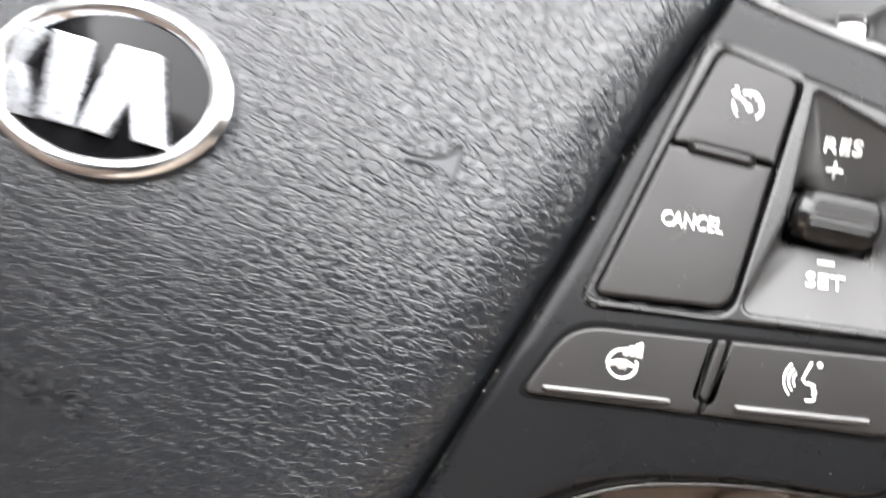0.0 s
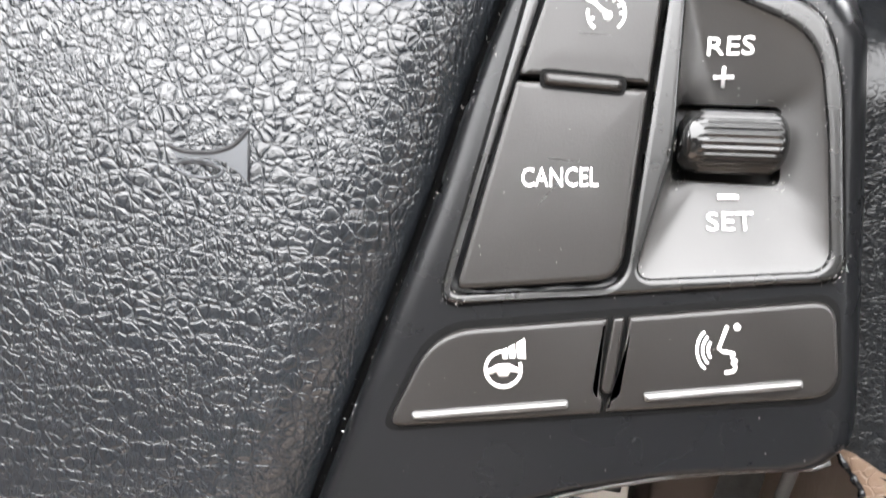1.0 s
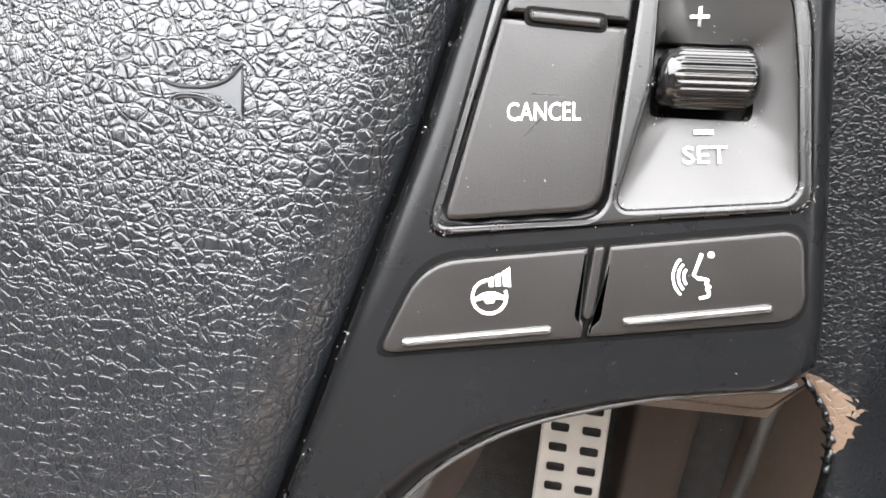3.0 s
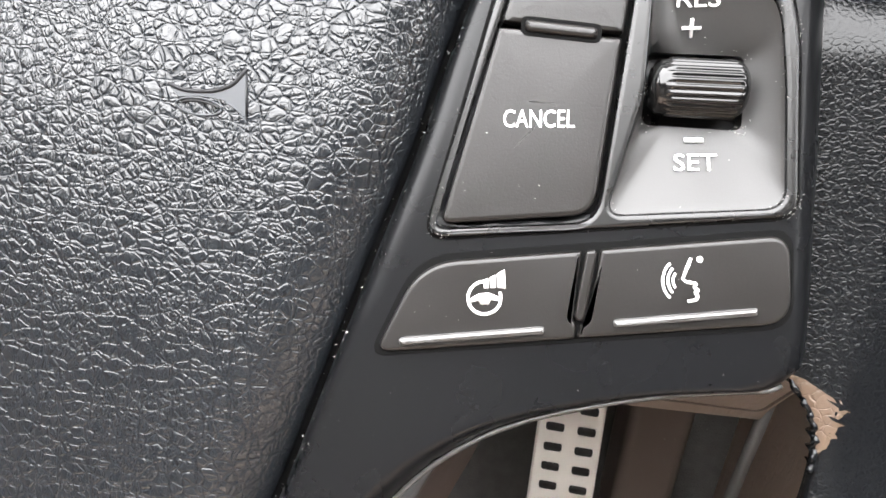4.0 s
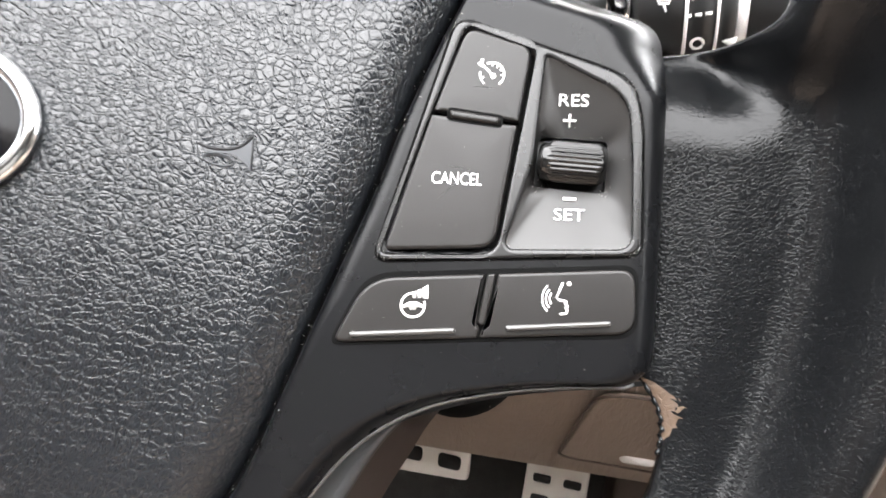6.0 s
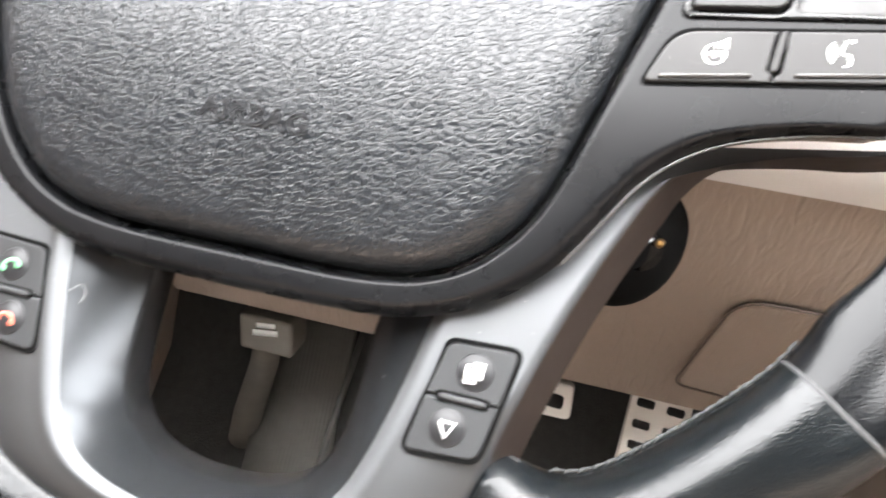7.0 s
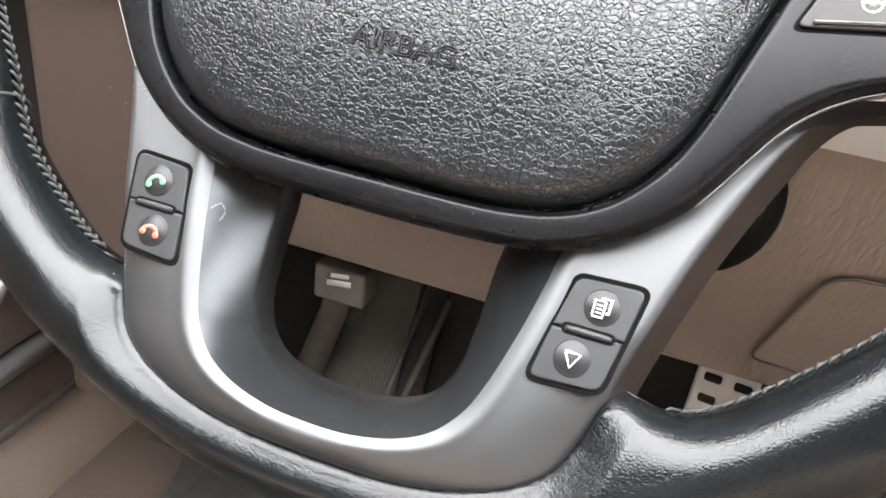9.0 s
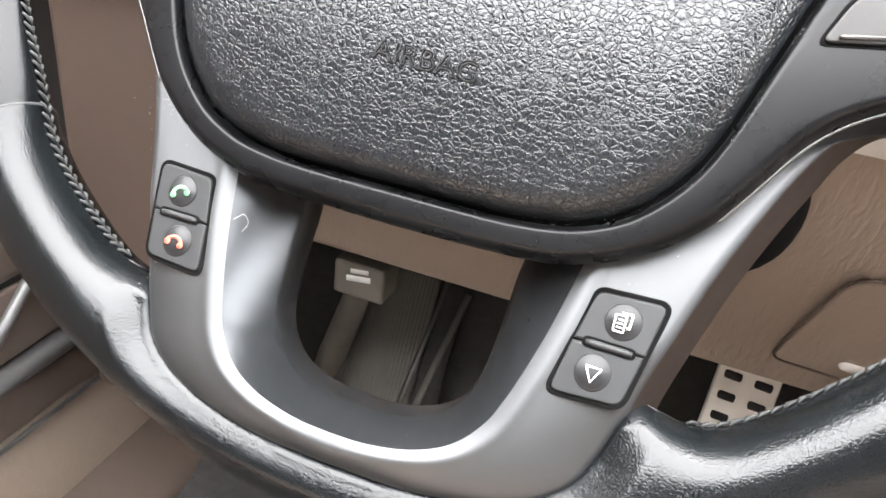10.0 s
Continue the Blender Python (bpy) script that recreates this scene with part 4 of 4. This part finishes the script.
# hub and column behind the cover
part("hub", tube([(0, 0.6, -1), (0, 2.5, -1), (0, 6.0, -1)], [5.5, 5.2, 4.6], 40), BLACK, wheel, "black hub behind the cover")

# dust and lint caught in the gaps, and scuffs on the spokes
rnd = random.Random(7)


def flecks(spots, depth, lift, size):
    bm = bmesh.new()
    for x, z in spots:
        y = depth(x, z) - lift
        r = size * rnd.uniform(0.35, 1.0)
        a = rnd.uniform(0, 6.28)
        long = rnd.choice((1, 1, 1.4, 2.2))
        c, s_ = math.cos(a), math.sin(a)
        v = [bm.verts.new((x + c * u * long * r - s_ * w * r, y - h * r, z + s_ * u * long * r + c * w * r)) for u, w, h in ((-1, -0.4, 0), (1, -0.3, 0), (0.2, 0.6, 0), (0, 0, 0.7))]
        for f in ((0, 1, 3), (1, 2, 3), (2, 0, 3), (0, 2, 1)):
            bm.faces.new([v[k] for k in f])
    return bm


def near(loop, count, spread):
    out = []
    for _ in range(count):
        i = rnd.randrange(len(loop))
        p = loop[i].lerp(loop[(i + 1) % len(loop)], rnd.random())
        out.append((p.x + rnd.gauss(0, spread), p.y + rnd.gauss(0, spread)))
    return out


dust = part("dust", flecks(near(BEZ, 110, 0.03) + near(ROCKER, 45, 0.025) + near(WELL, 40, 0.03), face, 0.108, 0.011), LINT, surround, "pale dust in the gaps")
dust["kind"] = "stuff"
edge = [p for p in COVER if p.x > 3]
dust = part("dust", flecks([(x + 0.12, z) for x, z in near(edge, 220, 0.05)], lambda x, z: face(x, z) - 0.0, 0.02, 0.014), LINT, surround, "pale dust along the cover's edge")
dust["kind"] = "stuff"
dust = part("dust", flecks(near(SLOT, 50, 0.05), well_up, 0.01, 0.014), LINT, well, "pale dust round the roller")
dust["kind"] = "stuff"
dust = part("dust", flecks([(rnd.uniform(8.3, 14), rnd.uniform(-4.2, 2.8)) for _ in range(70)] + [(rnd.uniform(-6, 9.0), rnd.uniform(-9.5, -8.9)) for _ in range(40)], face, 0.17, 0.009), LINT, surround, "scattered lint")
dust["kind"] = "stuff"
spots = [(x, z) for x, z in ((rnd.uniform(-9, 9), rnd.uniform(-11, -6.5)) for _ in range(90)) if abs(x) > 4.9 - max(0, (-12.5 - z)) * 1.2 and abs(x) < 7.6 + (z + 10) * 0.35 and math.hypot(x, z) < 15.9]
dust = part("dust", flecks(spots, low, 0.01, 0.016), LINT, spokes, "pale scuffs and lint")
dust["kind"] = "stuff"


hair = glide([(-4.47, -10.77), (-4.24, -10.57), (-4.04, -10.76), (-4.12, -11.02)], 6)
part("hair", tube([(p.x, low(p.x, p.y) - 0.03 + 0.1 * max(0.0, p.x + 4.5), p.y) for p in hair], 0.0045, 5), LINT, spokes, "pale curled hair on the trim")
scuffs = [(rnd.gauss(-7.95, 0.35), rnd.gauss(-8.05, 0.35)) for _ in range(26)] + [(rnd.gauss(6.95, 0.4), rnd.gauss(-7.4, 0.5)) for _ in range(14)] + [(rnd.gauss(-6.4, 0.15), rnd.gauss(-13.0, 0.25)) for _ in range(8)]
dust = part("dust", flecks(scuffs, low, 0.012, 0.03), LINT, spokes, "pale scuffs near the buttons")
dust["kind"] = "stuff"



# ---- the car around ----
def extrude(profile, x0, x1, n=2):
    """A surface with one (y, z) profile along the car's width."""
    return grid([[Vector((x0 + (x1 - x0) * i / n, p[0], p[1])) for p in profile] for i in range(n + 1)])


def shell(profile, x0, x1, thick=0.6, n=2):
    """A thick panel with one (y, z) profile."""
    bm = extrude(profile, x0, x1, n)
    bmesh.ops.recalc_face_normals(bm, faces=bm.faces)
    bmesh.ops.solidify(bm, geom=bm.faces[:], thickness=thick)
    return bm


knee = glide([(11.6, -8.6), (12.2, -9.6), (13.4, -12.2), (15.2, -15.4), (17.2, -18.6), (19.6, -22.4), (21.4, -25.4), (22.0, -26.7), (22.6, -27.1), (24.5, -26.6), (30, -25)], 5)
panel = setting("dashboard_lower", shell([(p.x, p.y) for p in knee], -19.4, 24.5), BEIGE, "taupe grained plastic knee panel under the dashboard", "dashboard")
upper = glide([(30, 9), (22, 9.5), (15, 7), (10.5, 2.5), (9.6, -2), (10.2, -6.5), (11.7, -8.5)], 5)
setting("dashboard_upper", shell([(p.x, p.y) for p in upper if p.y > -4.2], 9, 75), BLACK, "black dashboard face round the instruments", "dashboard")
setting("dashboard_middle", shell([(p.x, p.y) for p in upper if p.y <= -4.2], 9, 23.5), GREY, "pale grey dashboard band", "dashboard")
setting("dashboard_side", shell([(p.x, p.y) for p in upper], -75, -9), BROWN, "brown dashboard face beside the door", "dashboard")
setting("dashboard_top", block(-75, 75, 22, 75, 6, 9.5, 1.5), BLACK, "black dashboard top under the windscreen", "dashboard")

# fuse box lid set into the knee panel
lid = thing("fuse_box_lid", "taupe fuse box lid in the knee panel with a pale catch", "lid", (15.8, 15.6, -15.9))


def knee_depth(z):
    for a, b in zip(knee, knee[1:]):
        if b.y <= z <= a.y:
            return a.x + (b.x - a.x) * (a.y - z) / max(1e-6, a.y - b.y)
    return 22.0


lid_loop = rounded([(15.4, -15.6, 1.4), (23.6, -15.3, 0.8), (23.6, -24.6, 0.6), (14.4, -24.2, 0.8)], 1.0, 6)
bm = plate(lid_loop, lambda x, z: knee_depth(z) - 0.3, 0.25, 0.4, 0.12)
part("lid_panel", bm, BEIGE, lid)
part("gap", merge([tube([(p.x, knee_depth(p.y) - 0.5, p.y) for p in inset(lid_loop, -0.12) + [inset(lid_loop, -0.12)[0]]], 0.07, 6)]), BROWN, lid)
part("catch", block(17.5, 19.5, 19.1, 21.0, -23.3, -22.2, 0.5), GREY, lid, "pale plastic catch")

# ignition housing beside the column
ignition = thing("ignition_housing", "black rounded ignition housing beside the steering column", "ignition", (9.5, 13, -12.8))
bm = bmesh.new()
bmesh.ops.create_uvsphere(bm, u_segments=32, v_segments=20, radius=1)
for v in bm.verts:
    v.co = Vector((9.2 + v.co.x * 3.0, 13.5 + v.co.y * 3.2, -12.6 + v.co.z * 3.6))
part("housing", bm, GAP, ignition)
part("key_slot", tube([(10.2, 10.6, -12.2), (10.0, 11.5, -12.3)], [0.9, 1.0], 20), GLOSS, ignition, "dark key slot")
part("brass_collar", tube([(10.85, 10.75, -11.75), (10.85, 10.5, -11.75)], [0.2, 0.14], 14), BRASS, ignition, "small brass collar")
column = thing("column_shroud", "taupe plastic steering column shroud", "column shroud", (0, 8, -5))
rows = []
for y, w, h in ((4.6, 5.0, 4.6), (5.2, 5.6, 5.2), (9, 5.9, 5.8), (14, 6.2, 6.4), (20, 6.4, 6.8)):
    rows.append([Vector((w * math.cos(a) * abs(math.cos(a)) ** -0.3 if abs(math.cos(a)) > 1e-3 else 0, y, -3.0 - 0.42 * (y - 4.6) + h * math.sin(a))) for a in [2 * math.pi * k / 48 for k in range(48)]])
part("shroud", grid(rows, wrap=True), BEIGE, column)

# wiper stalk
stalk = thing("wiper_stalk", "black wiper stalk with white signs and a silver ring", "stalk", (13, 10.3, 1.0))
S0, S1 = Vector((5.5, 10.8, 0.6)), Vector((21.5, 9.6, 2.6))


def along(k):
    return S0.lerp(S1, k)


part("arm", tube([along(k) for k in (0, 0.2, 0.4, 0.47)], [0.75, 0.75, 0.8, 0.85], 24), BLACK, stalk)
part("silver_ring", tube([along(k) for k in (0.47, 0.475, 0.51, 0.515)], [0.95, 1.05, 1.05, 0.98], 32), CHROME, stalk, "silver ring")
part("barrel", tube([along(k) for k in (0.515, 0.53, 0.595, 0.6)], [0.95, 1.2, 1.42, 1.42], 32), BLACK, stalk)
part("ring_line", tube([along(k) for k in (0.6, 0.606)], [1.46, 1.46], 32), GREY, stalk)
part("turning_switch", tube([along(k) for k in (0.606, 0.65)], [1.42, 1.46], 32), BLACK, stalk)
part("ring_line", tube([along(k) for k in (0.65, 0.655)], [1.49, 1.49], 32), GREY, stalk)
part("turning_switch", tube([along(k) for k in (0.655, 0.678, 0.682)], [1.46, 1.46, 1.4], 32), BLACK, stalk)
part("silver_ring", tube([along(k) for k in (0.682, 0.7)], [1.38, 1.38], 32), GREY, stalk, "silver ring")
part("tip", tube([along(k) for k in (0.7, 0.82, 0.9, 0.93)], [1.4, 1.35, 1.2, 0.6], 32), BLACK, stalk)


def stalk_face(x, z):
    k = (x - S0.x) / (S1.x - S0.x)
    p = along(k)
    dz = max(-1.42, min(1.42, z - p.z))
    return p.y - math.sqrt(max(0.0, 1.5 ** 2 - dz * dz))


sk = math.degrees(math.atan2(S1.z - S0.z, S1.x - S0.x))
blade = [stroke([(-0.35, 0.3), (0.35, 0.3), (0.2, -0.05), (-0.2, -0.05), (-0.33, 0.27)], 0.09), stroke([(0, -0.1), (0.1, -0.4)], 0.09), stroke([(-0.25, 0.1), (0.3, 0.1)], 0.07)]
part("print", flat(turned(blade, (14.42, 1.98), sk, 0.62), stalk_face, 0.03), WHITE, stalk, "white wiper sign")
part("print", flat(turned([stroke([(-0.4, 0.25), (0.35, 0.3), (0.3, -0.15), (-0.3, -0.15), (-0.38, 0.2)], 0.09), stroke([(-0.1, -0.15), (-0.15, -0.4)], 0.09)], (15.2, 2.35), sk, 0.62), stalk_face, 0.03), WHITE, stalk, "white rear wiper sign")
part("print", flat(turned([[(-0.5 + 0.38 * i, -0.06), (-0.25 + 0.38 * i, -0.06), (-0.25 + 0.38 * i, 0.06), (-0.5 + 0.38 * i, 0.06)] for i in range(3)], (15.34, 1.75), sk + 6, 0.68), stalk_face, 0.03), WHITE, stalk, "white dashes")
part("print", flat([stroke(arc(15.5, 0.95, 0.16, 0, 340, 18), 0.08)], stalk_face, 0.03), WHITE, stalk, "white ring sign")
part("print", flat(turned([[(-0.25, 0), (0.2, 0.22), (0.2, -0.22)]], (16.3, 1.1), 0, 0.8), stalk_face, 0.03), WHITE, stalk, "white pointer")

# instrument cluster behind the wheel's upper half
cluster = thing("instrument_cluster", "dark instrument cluster with a small red light", "instruments", (0, 24, 3))
part("hood", shell([(13, 9.2), (20, 10.5), (30, 10.5)], -16, 16), BLACK, cluster)
part("dial_face", block(-15, 15, 27, 28, -3, 10, 0.2), EMBLEM, cluster)
part("warning_light", tube([(12.4, 26.9, 1.3), (12.4, 26.6, 1.3)], [0.35, 0.3], 16), LAMP, cluster, "glowing red light")
part("lower_trim", shell([(11, -3), (20, -3.6), (28, -3.2)], -9, 16), BLACK, cluster)

# pedals
def pedal(name, label, x0, x1, top, foot, holes, arm_to):
    p = thing(name, label, "pedal", (x0, foot[0], foot[1]))
    a, b = Vector((0, *top)), Vector((0, *foot))
    way = (b - a).normalized()
    out = Vector((0, -way.z, way.y)) * (-1 if -way.z > 0 else 1)
    long = (b - a).length

    def at(u, v, h=0.0):
        q = a + way * v + out * h
        return Vector((u, q.y, q.z))

    loop = rounded([(x0, 0.0), (x1, 0.0), (x1 + 0.1, long), (x0 - 0.3, long)], 0.5, 5)
    bm = bmesh.new()
    r = [[bm.verts.new(at(q.x, q.y, h)) for q in lp] for lp, h in ((loop, -0.5), (loop, 0.1), (inset(loop, 0.12), 0.2))]
    for c, d in zip(r, r[1:]):
        for i in range(len(c)):
            k = (i + 1) % len(c)
            bm.faces.new((c[i], c[k], d[k], d[i]))
    bm.faces.new(r[-1])
    bm.faces.new(r[0])
    part("plate", bm, STEEL, p, "brushed steel pedal plate", sharp=35)
    nx, nv = holes
    for i in range(nx):
        for j in range(nv):
            cx, cv = x0 + (x1 - x0) * (i + 0.5) / nx, long * (j + 0.45 + 0.18 * i / nx) / nv
            w, h = (x1 - x0) / nx * 0.3, long / nv * 0.22
            lp = rounded([(cx - w, cv - h), (cx + w, cv - h * 0.8), (cx + w, cv + h), (cx - w, cv + h * 0.8)], h * 0.6, 3)
            bm = bmesh.new()
            lo2, hi2 = [bm.verts.new(at(q.x, q.y, 0.1)) for q in lp], [bm.verts.new(at(q.x, q.y, 0.3)) for q in inset(lp, 0.03)]
            for k in range(len(lp)):
                bm.faces.new((lo2[k], lo2[(k + 1) % len(lp)], hi2[(k + 1) % len(lp)], hi2[k]))
            bm.faces.new(hi2)
            part("stud", bm, RUBBER, p, "black rubber stud")
    part("arm", tube([at((x0 + x1) / 2, long * 0.5, -0.8), at((x0 + x1) / 2, long * 0.3, -2.5), Vector(((x0 + x1) / 2, *arm_to))], 0.7, 12), BLACK, p)
    return p


pedal("brake_pedal", "brushed steel brake pedal with black rubber studs", 3.6, 9.0, (26.9, -30.4), (26.0, -32.9), (2, 1), (40, -18))
pedal("accelerator_pedal", "tall brushed steel accelerator pedal with black rubber studs", 13.0, 17.2, (28.0, -28.6), (25.5, -43.5), (2, 9), (40, -20))

# parking brake pedal on the far left of the footwell
park = thing("parking_brake_pedal", "dark parking brake pedal with a pale marked pad", "pedal", (-13.8, 26, -33))
bm = block(-15.7, -11.5, 24.2, 27, -32.2, -29.2, 0.35)
part("pedal_pad", bm, PEDAL, park, "grey brown rubber pad")
part("print", flat([[(-14.3, -29.65), (-12.8, -29.45), (-12.8, -29.85), (-14.3, -30.05)], [(-14.6, -30.3), (-12.6, -30.0), (-12.6, -30.5), (-14.6, -30.8)]], lambda x, z: 24.2, 0.03), WHITE, park, "pale plain bars of print")
part("arm", tube([(-14.2, 26, -32), (-16.6, 30, -37.5), (-19.8, 33, -46), (-21, 34, -50)], [1.1, 1.2, 1.4, 1.4], 16), PEDAL, park)

# footwell
setting("floor", block(-36, 80, -150, 46, -62, -60, 0.2), CARPET, "dark carpeted car floor", "floor")
setting("toe_board", shell([(48, -10), (46, -30), (40, -46), (30, -56), (10, -60)], -34, 40, 0.8), CARPET, "dark carpeted toe board", "bulkhead")
rest = thing("foot_rest", "dark ribbed foot rest in the footwell", "foot rest", (-14, 36, -46))
part("tread", shell([(41.5, -32), (34, -48), (30, -54)], -19.5, -11.4, 1.0), MAT, rest)
part("edge", tube([(-10.4, 39, -36), (-12.1, 32.8, -48), (-12.8, 29.5, -53)], [0.3, 0.3, 0.3], 10), STRIP, rest, "pale edge of the foot rest")
part("edge", tube([(-8.4, 38, -38), (-10.5, 32.8, -48), (-11.2, 29.5, -53)], [0.35, 0.35, 0.35], 10), MAT, rest)
part("wedge", shell([(41.5, -32.4), (34, -48.4), (30, -54.4)], -11.3, -8.8, 0.8), CARPET, rest, "dark carpeted side of the foot rest")

# centre console to the right of the footwell
console = thing("centre_console", "taupe centre console side with a curved seam", "console", (30, 10, -40))
rows = []
for y, z, x in ((-60, -18, 28.5), (-10, -14, 27.5), (6, -10, 27), (12, -9, 26.8), (22, -9, 27.5), (34, -9, 28)):
    rows.append([Vector((x + 14, y, z + 1.2)), Vector((x + 2, y, z + 1.0)), Vector((x + 0.4, y, z)), Vector((x, y, z - 2)), Vector((x + 0.2, y, z - 12)), Vector((x + 0.4, y, -30)), Vector((x + 0.6, y, -60))])
part("side_panel", grid(rows), BEIGE, console)
seam = glide([(27.3, 20, -24), (26.8, 14, -19.5), (26.8, 9, -17.4), (27.1, 0, -16.8), (27.5, -12, -17.5)], 6)
part("gap", tube(seam, 0.16, 6), BROWN, console)
part("rail", tube([(25.6, 24, -25), (25.4, 24, -33), (25.2, 24, -44)], [0.4, 0.4, 0.4], 14), STRIP, console, "grey rod beside the console")

# driver's door on the left
door = thing("door_panel", "brown and taupe inner door panel with a grey trim strip", "door", (-40, 0, -30))
part("upper_panel", block(-44, -36, -70, 34, -32.2, 12, 0.8), BROWN, door)
part("seam", block(-43, -36.6, -70, 34, -33.0, -32.0, 0.1), BLACK, door)
part("middle_panel", block(-44, -36.2, -70, 34, -38.7, -32.8, 0.4), BROWN, door)
part("armrest_edge", tube([(-36.3, 8, -38.6), (-36.0, 11.2, -36.2), (-36.0, 14.6, -33.0), (-36.2, 17, -31)], [0.4, 0.5, 0.5, 0.4], 10), STRIP, door, "pale edge of the armrest")
part("trim_strip", tube([(-36.2, -60, -39.9), (-36.1, 0, -39.9), (-36.2, 30, -39.9)], [1.0, 1.0, 0.9], 12), STRIP, door, "satin grey strip")
part("pocket", block(-44, -36.4, -70, 34, -45.6, -40.6, 0.5), BROWN, door, "brown door pocket")
part("pocket_edge", tube([(-36.2, -60, -46.0), (-36.2, 30, -46.0)], [0.25, 0.25], 10), STRIP, door)
part("lower_panel", block(-44, -36.6, -70, 34, -60, -46.0, 0.5), BEIGE, door)
part("seal", block(-37, -28.7, 15, 34, -33, 12, 0.8), BLACK, door, "black rubber door seal")
setting("dashboard_end", block(-28.5, -19.5, 12.6, 17, -38, -4, 0.8), SHADED_BROWN, "brown trim at the end of the dashboard, darkened for shade", "dashboard")
setting("kick_panel", block(-36, -32, 31, 46, -60, -6, 1.5), BEIGE, "taupe kick panel beside the footwell", "side trim")
setting("door_sill", block(-38, -28.5, -80, 30, -60, -56, 1.5), BROWN, "taupe plastic door sill", "sill")

# driver's seat behind the camera
seat = thing("driver_seat", "tan leather driver's seat with raised side bolsters", "seat", (0, -60, -60))
part("cushion", block(-26, 26, -95, -32, -50, -34, 5, 5), SEAT, seat)
part("bolster", block(-30, -22, -95, -34, -48, -29, 3.5, 5), SEAT, seat)
part("bolster", block(22, 30, -95, -34, -48, -29, 3.5, 5), SEAT, seat)
part("backrest", block(-27, 27, -112, -92, -40, 38, 6, 5), DARK_SEAT, seat)
part("seat_base", block(-24, 24, -92, -38, -60, -49, 1.5), BLACK, seat)

# unseen body shell with its window openings, roof and rear sides shaping the light
roof = block(-78, 78, -190, -68, 48, 56, 2)
roof = merge([roof, block(-78, 78, 15, 60, 48, 56, 2), block(-78, -62, -68, 15, 48, 56, 2), block(71, 78, -48, 15, 48, 56, 2), block(30, 78, -68, -48, 48, 56, 2)])
setting("roof", roof, CLOTH, "unseen grey cloth roof, its opening cut to shape the light", "roof")
setting("wall_rear", block(-78, 78, -196, -186, -60, 56, 1), DARK_SEAT, "unseen black rear wall that closes off light", "rear wall")
setting("wall_right", block(74, 80, -25, 75, -60, 8, 1), BEIGE, "taupe far door trim", "door trim")
setting("wall_right_rear", merge([block(74, 80, -190, -26, -60, 8, 1), block(74, 80, -190, -25, 8.5, 50, 1)]), DARK_SEAT, "unseen black rear side that blocks window light", "side trim")
setting("wall_left", block(-80, -74, -25, 75, -60, 14, 1), BROWN, "brown body side under the window", "side trim")
setting("wall_left_rear", merge([block(-80, -74, -190, -26, -60, 14, 1), block(-80, -74, -190, -15, 14.5, 50, 1)]), DARK_SEAT, "unseen black rear side that blocks window light", "side trim")
setting("wall_front", block(-80, 80, 70, 76, -60, 8, 1), BLACK, "black bulkhead", "bulkhead")
for x in (-76, 76):
    setting("pillar", tube([(x, 66, 8), (x * 0.97, 34, 30), (x * 0.95, 6, 52)], 3.0, 10), CLOTH, "cloth covered windscreen pillar", "pillar")
    setting("pillar", tube([(x, -70, 8), (x * 0.97, -72, 52)], 5.0, 10), CLOTH, "cloth covered door pillar", "pillar")
bm = bmesh.new()
bmesh.ops.create_grid(bm, x_segments=1, y_segments=1, size=200 / U)
for v in bm.verts:
    v.co.z = -100
setting("ground", bm, ASPHALT, "grey asphalt ground outside the car", "ground")
setting("tunnel_trim", block(19.5, 24, 30, 36, -60, -26, 0.8), BROWN, "brown carpeted tunnel side in the footwell", "side trim")
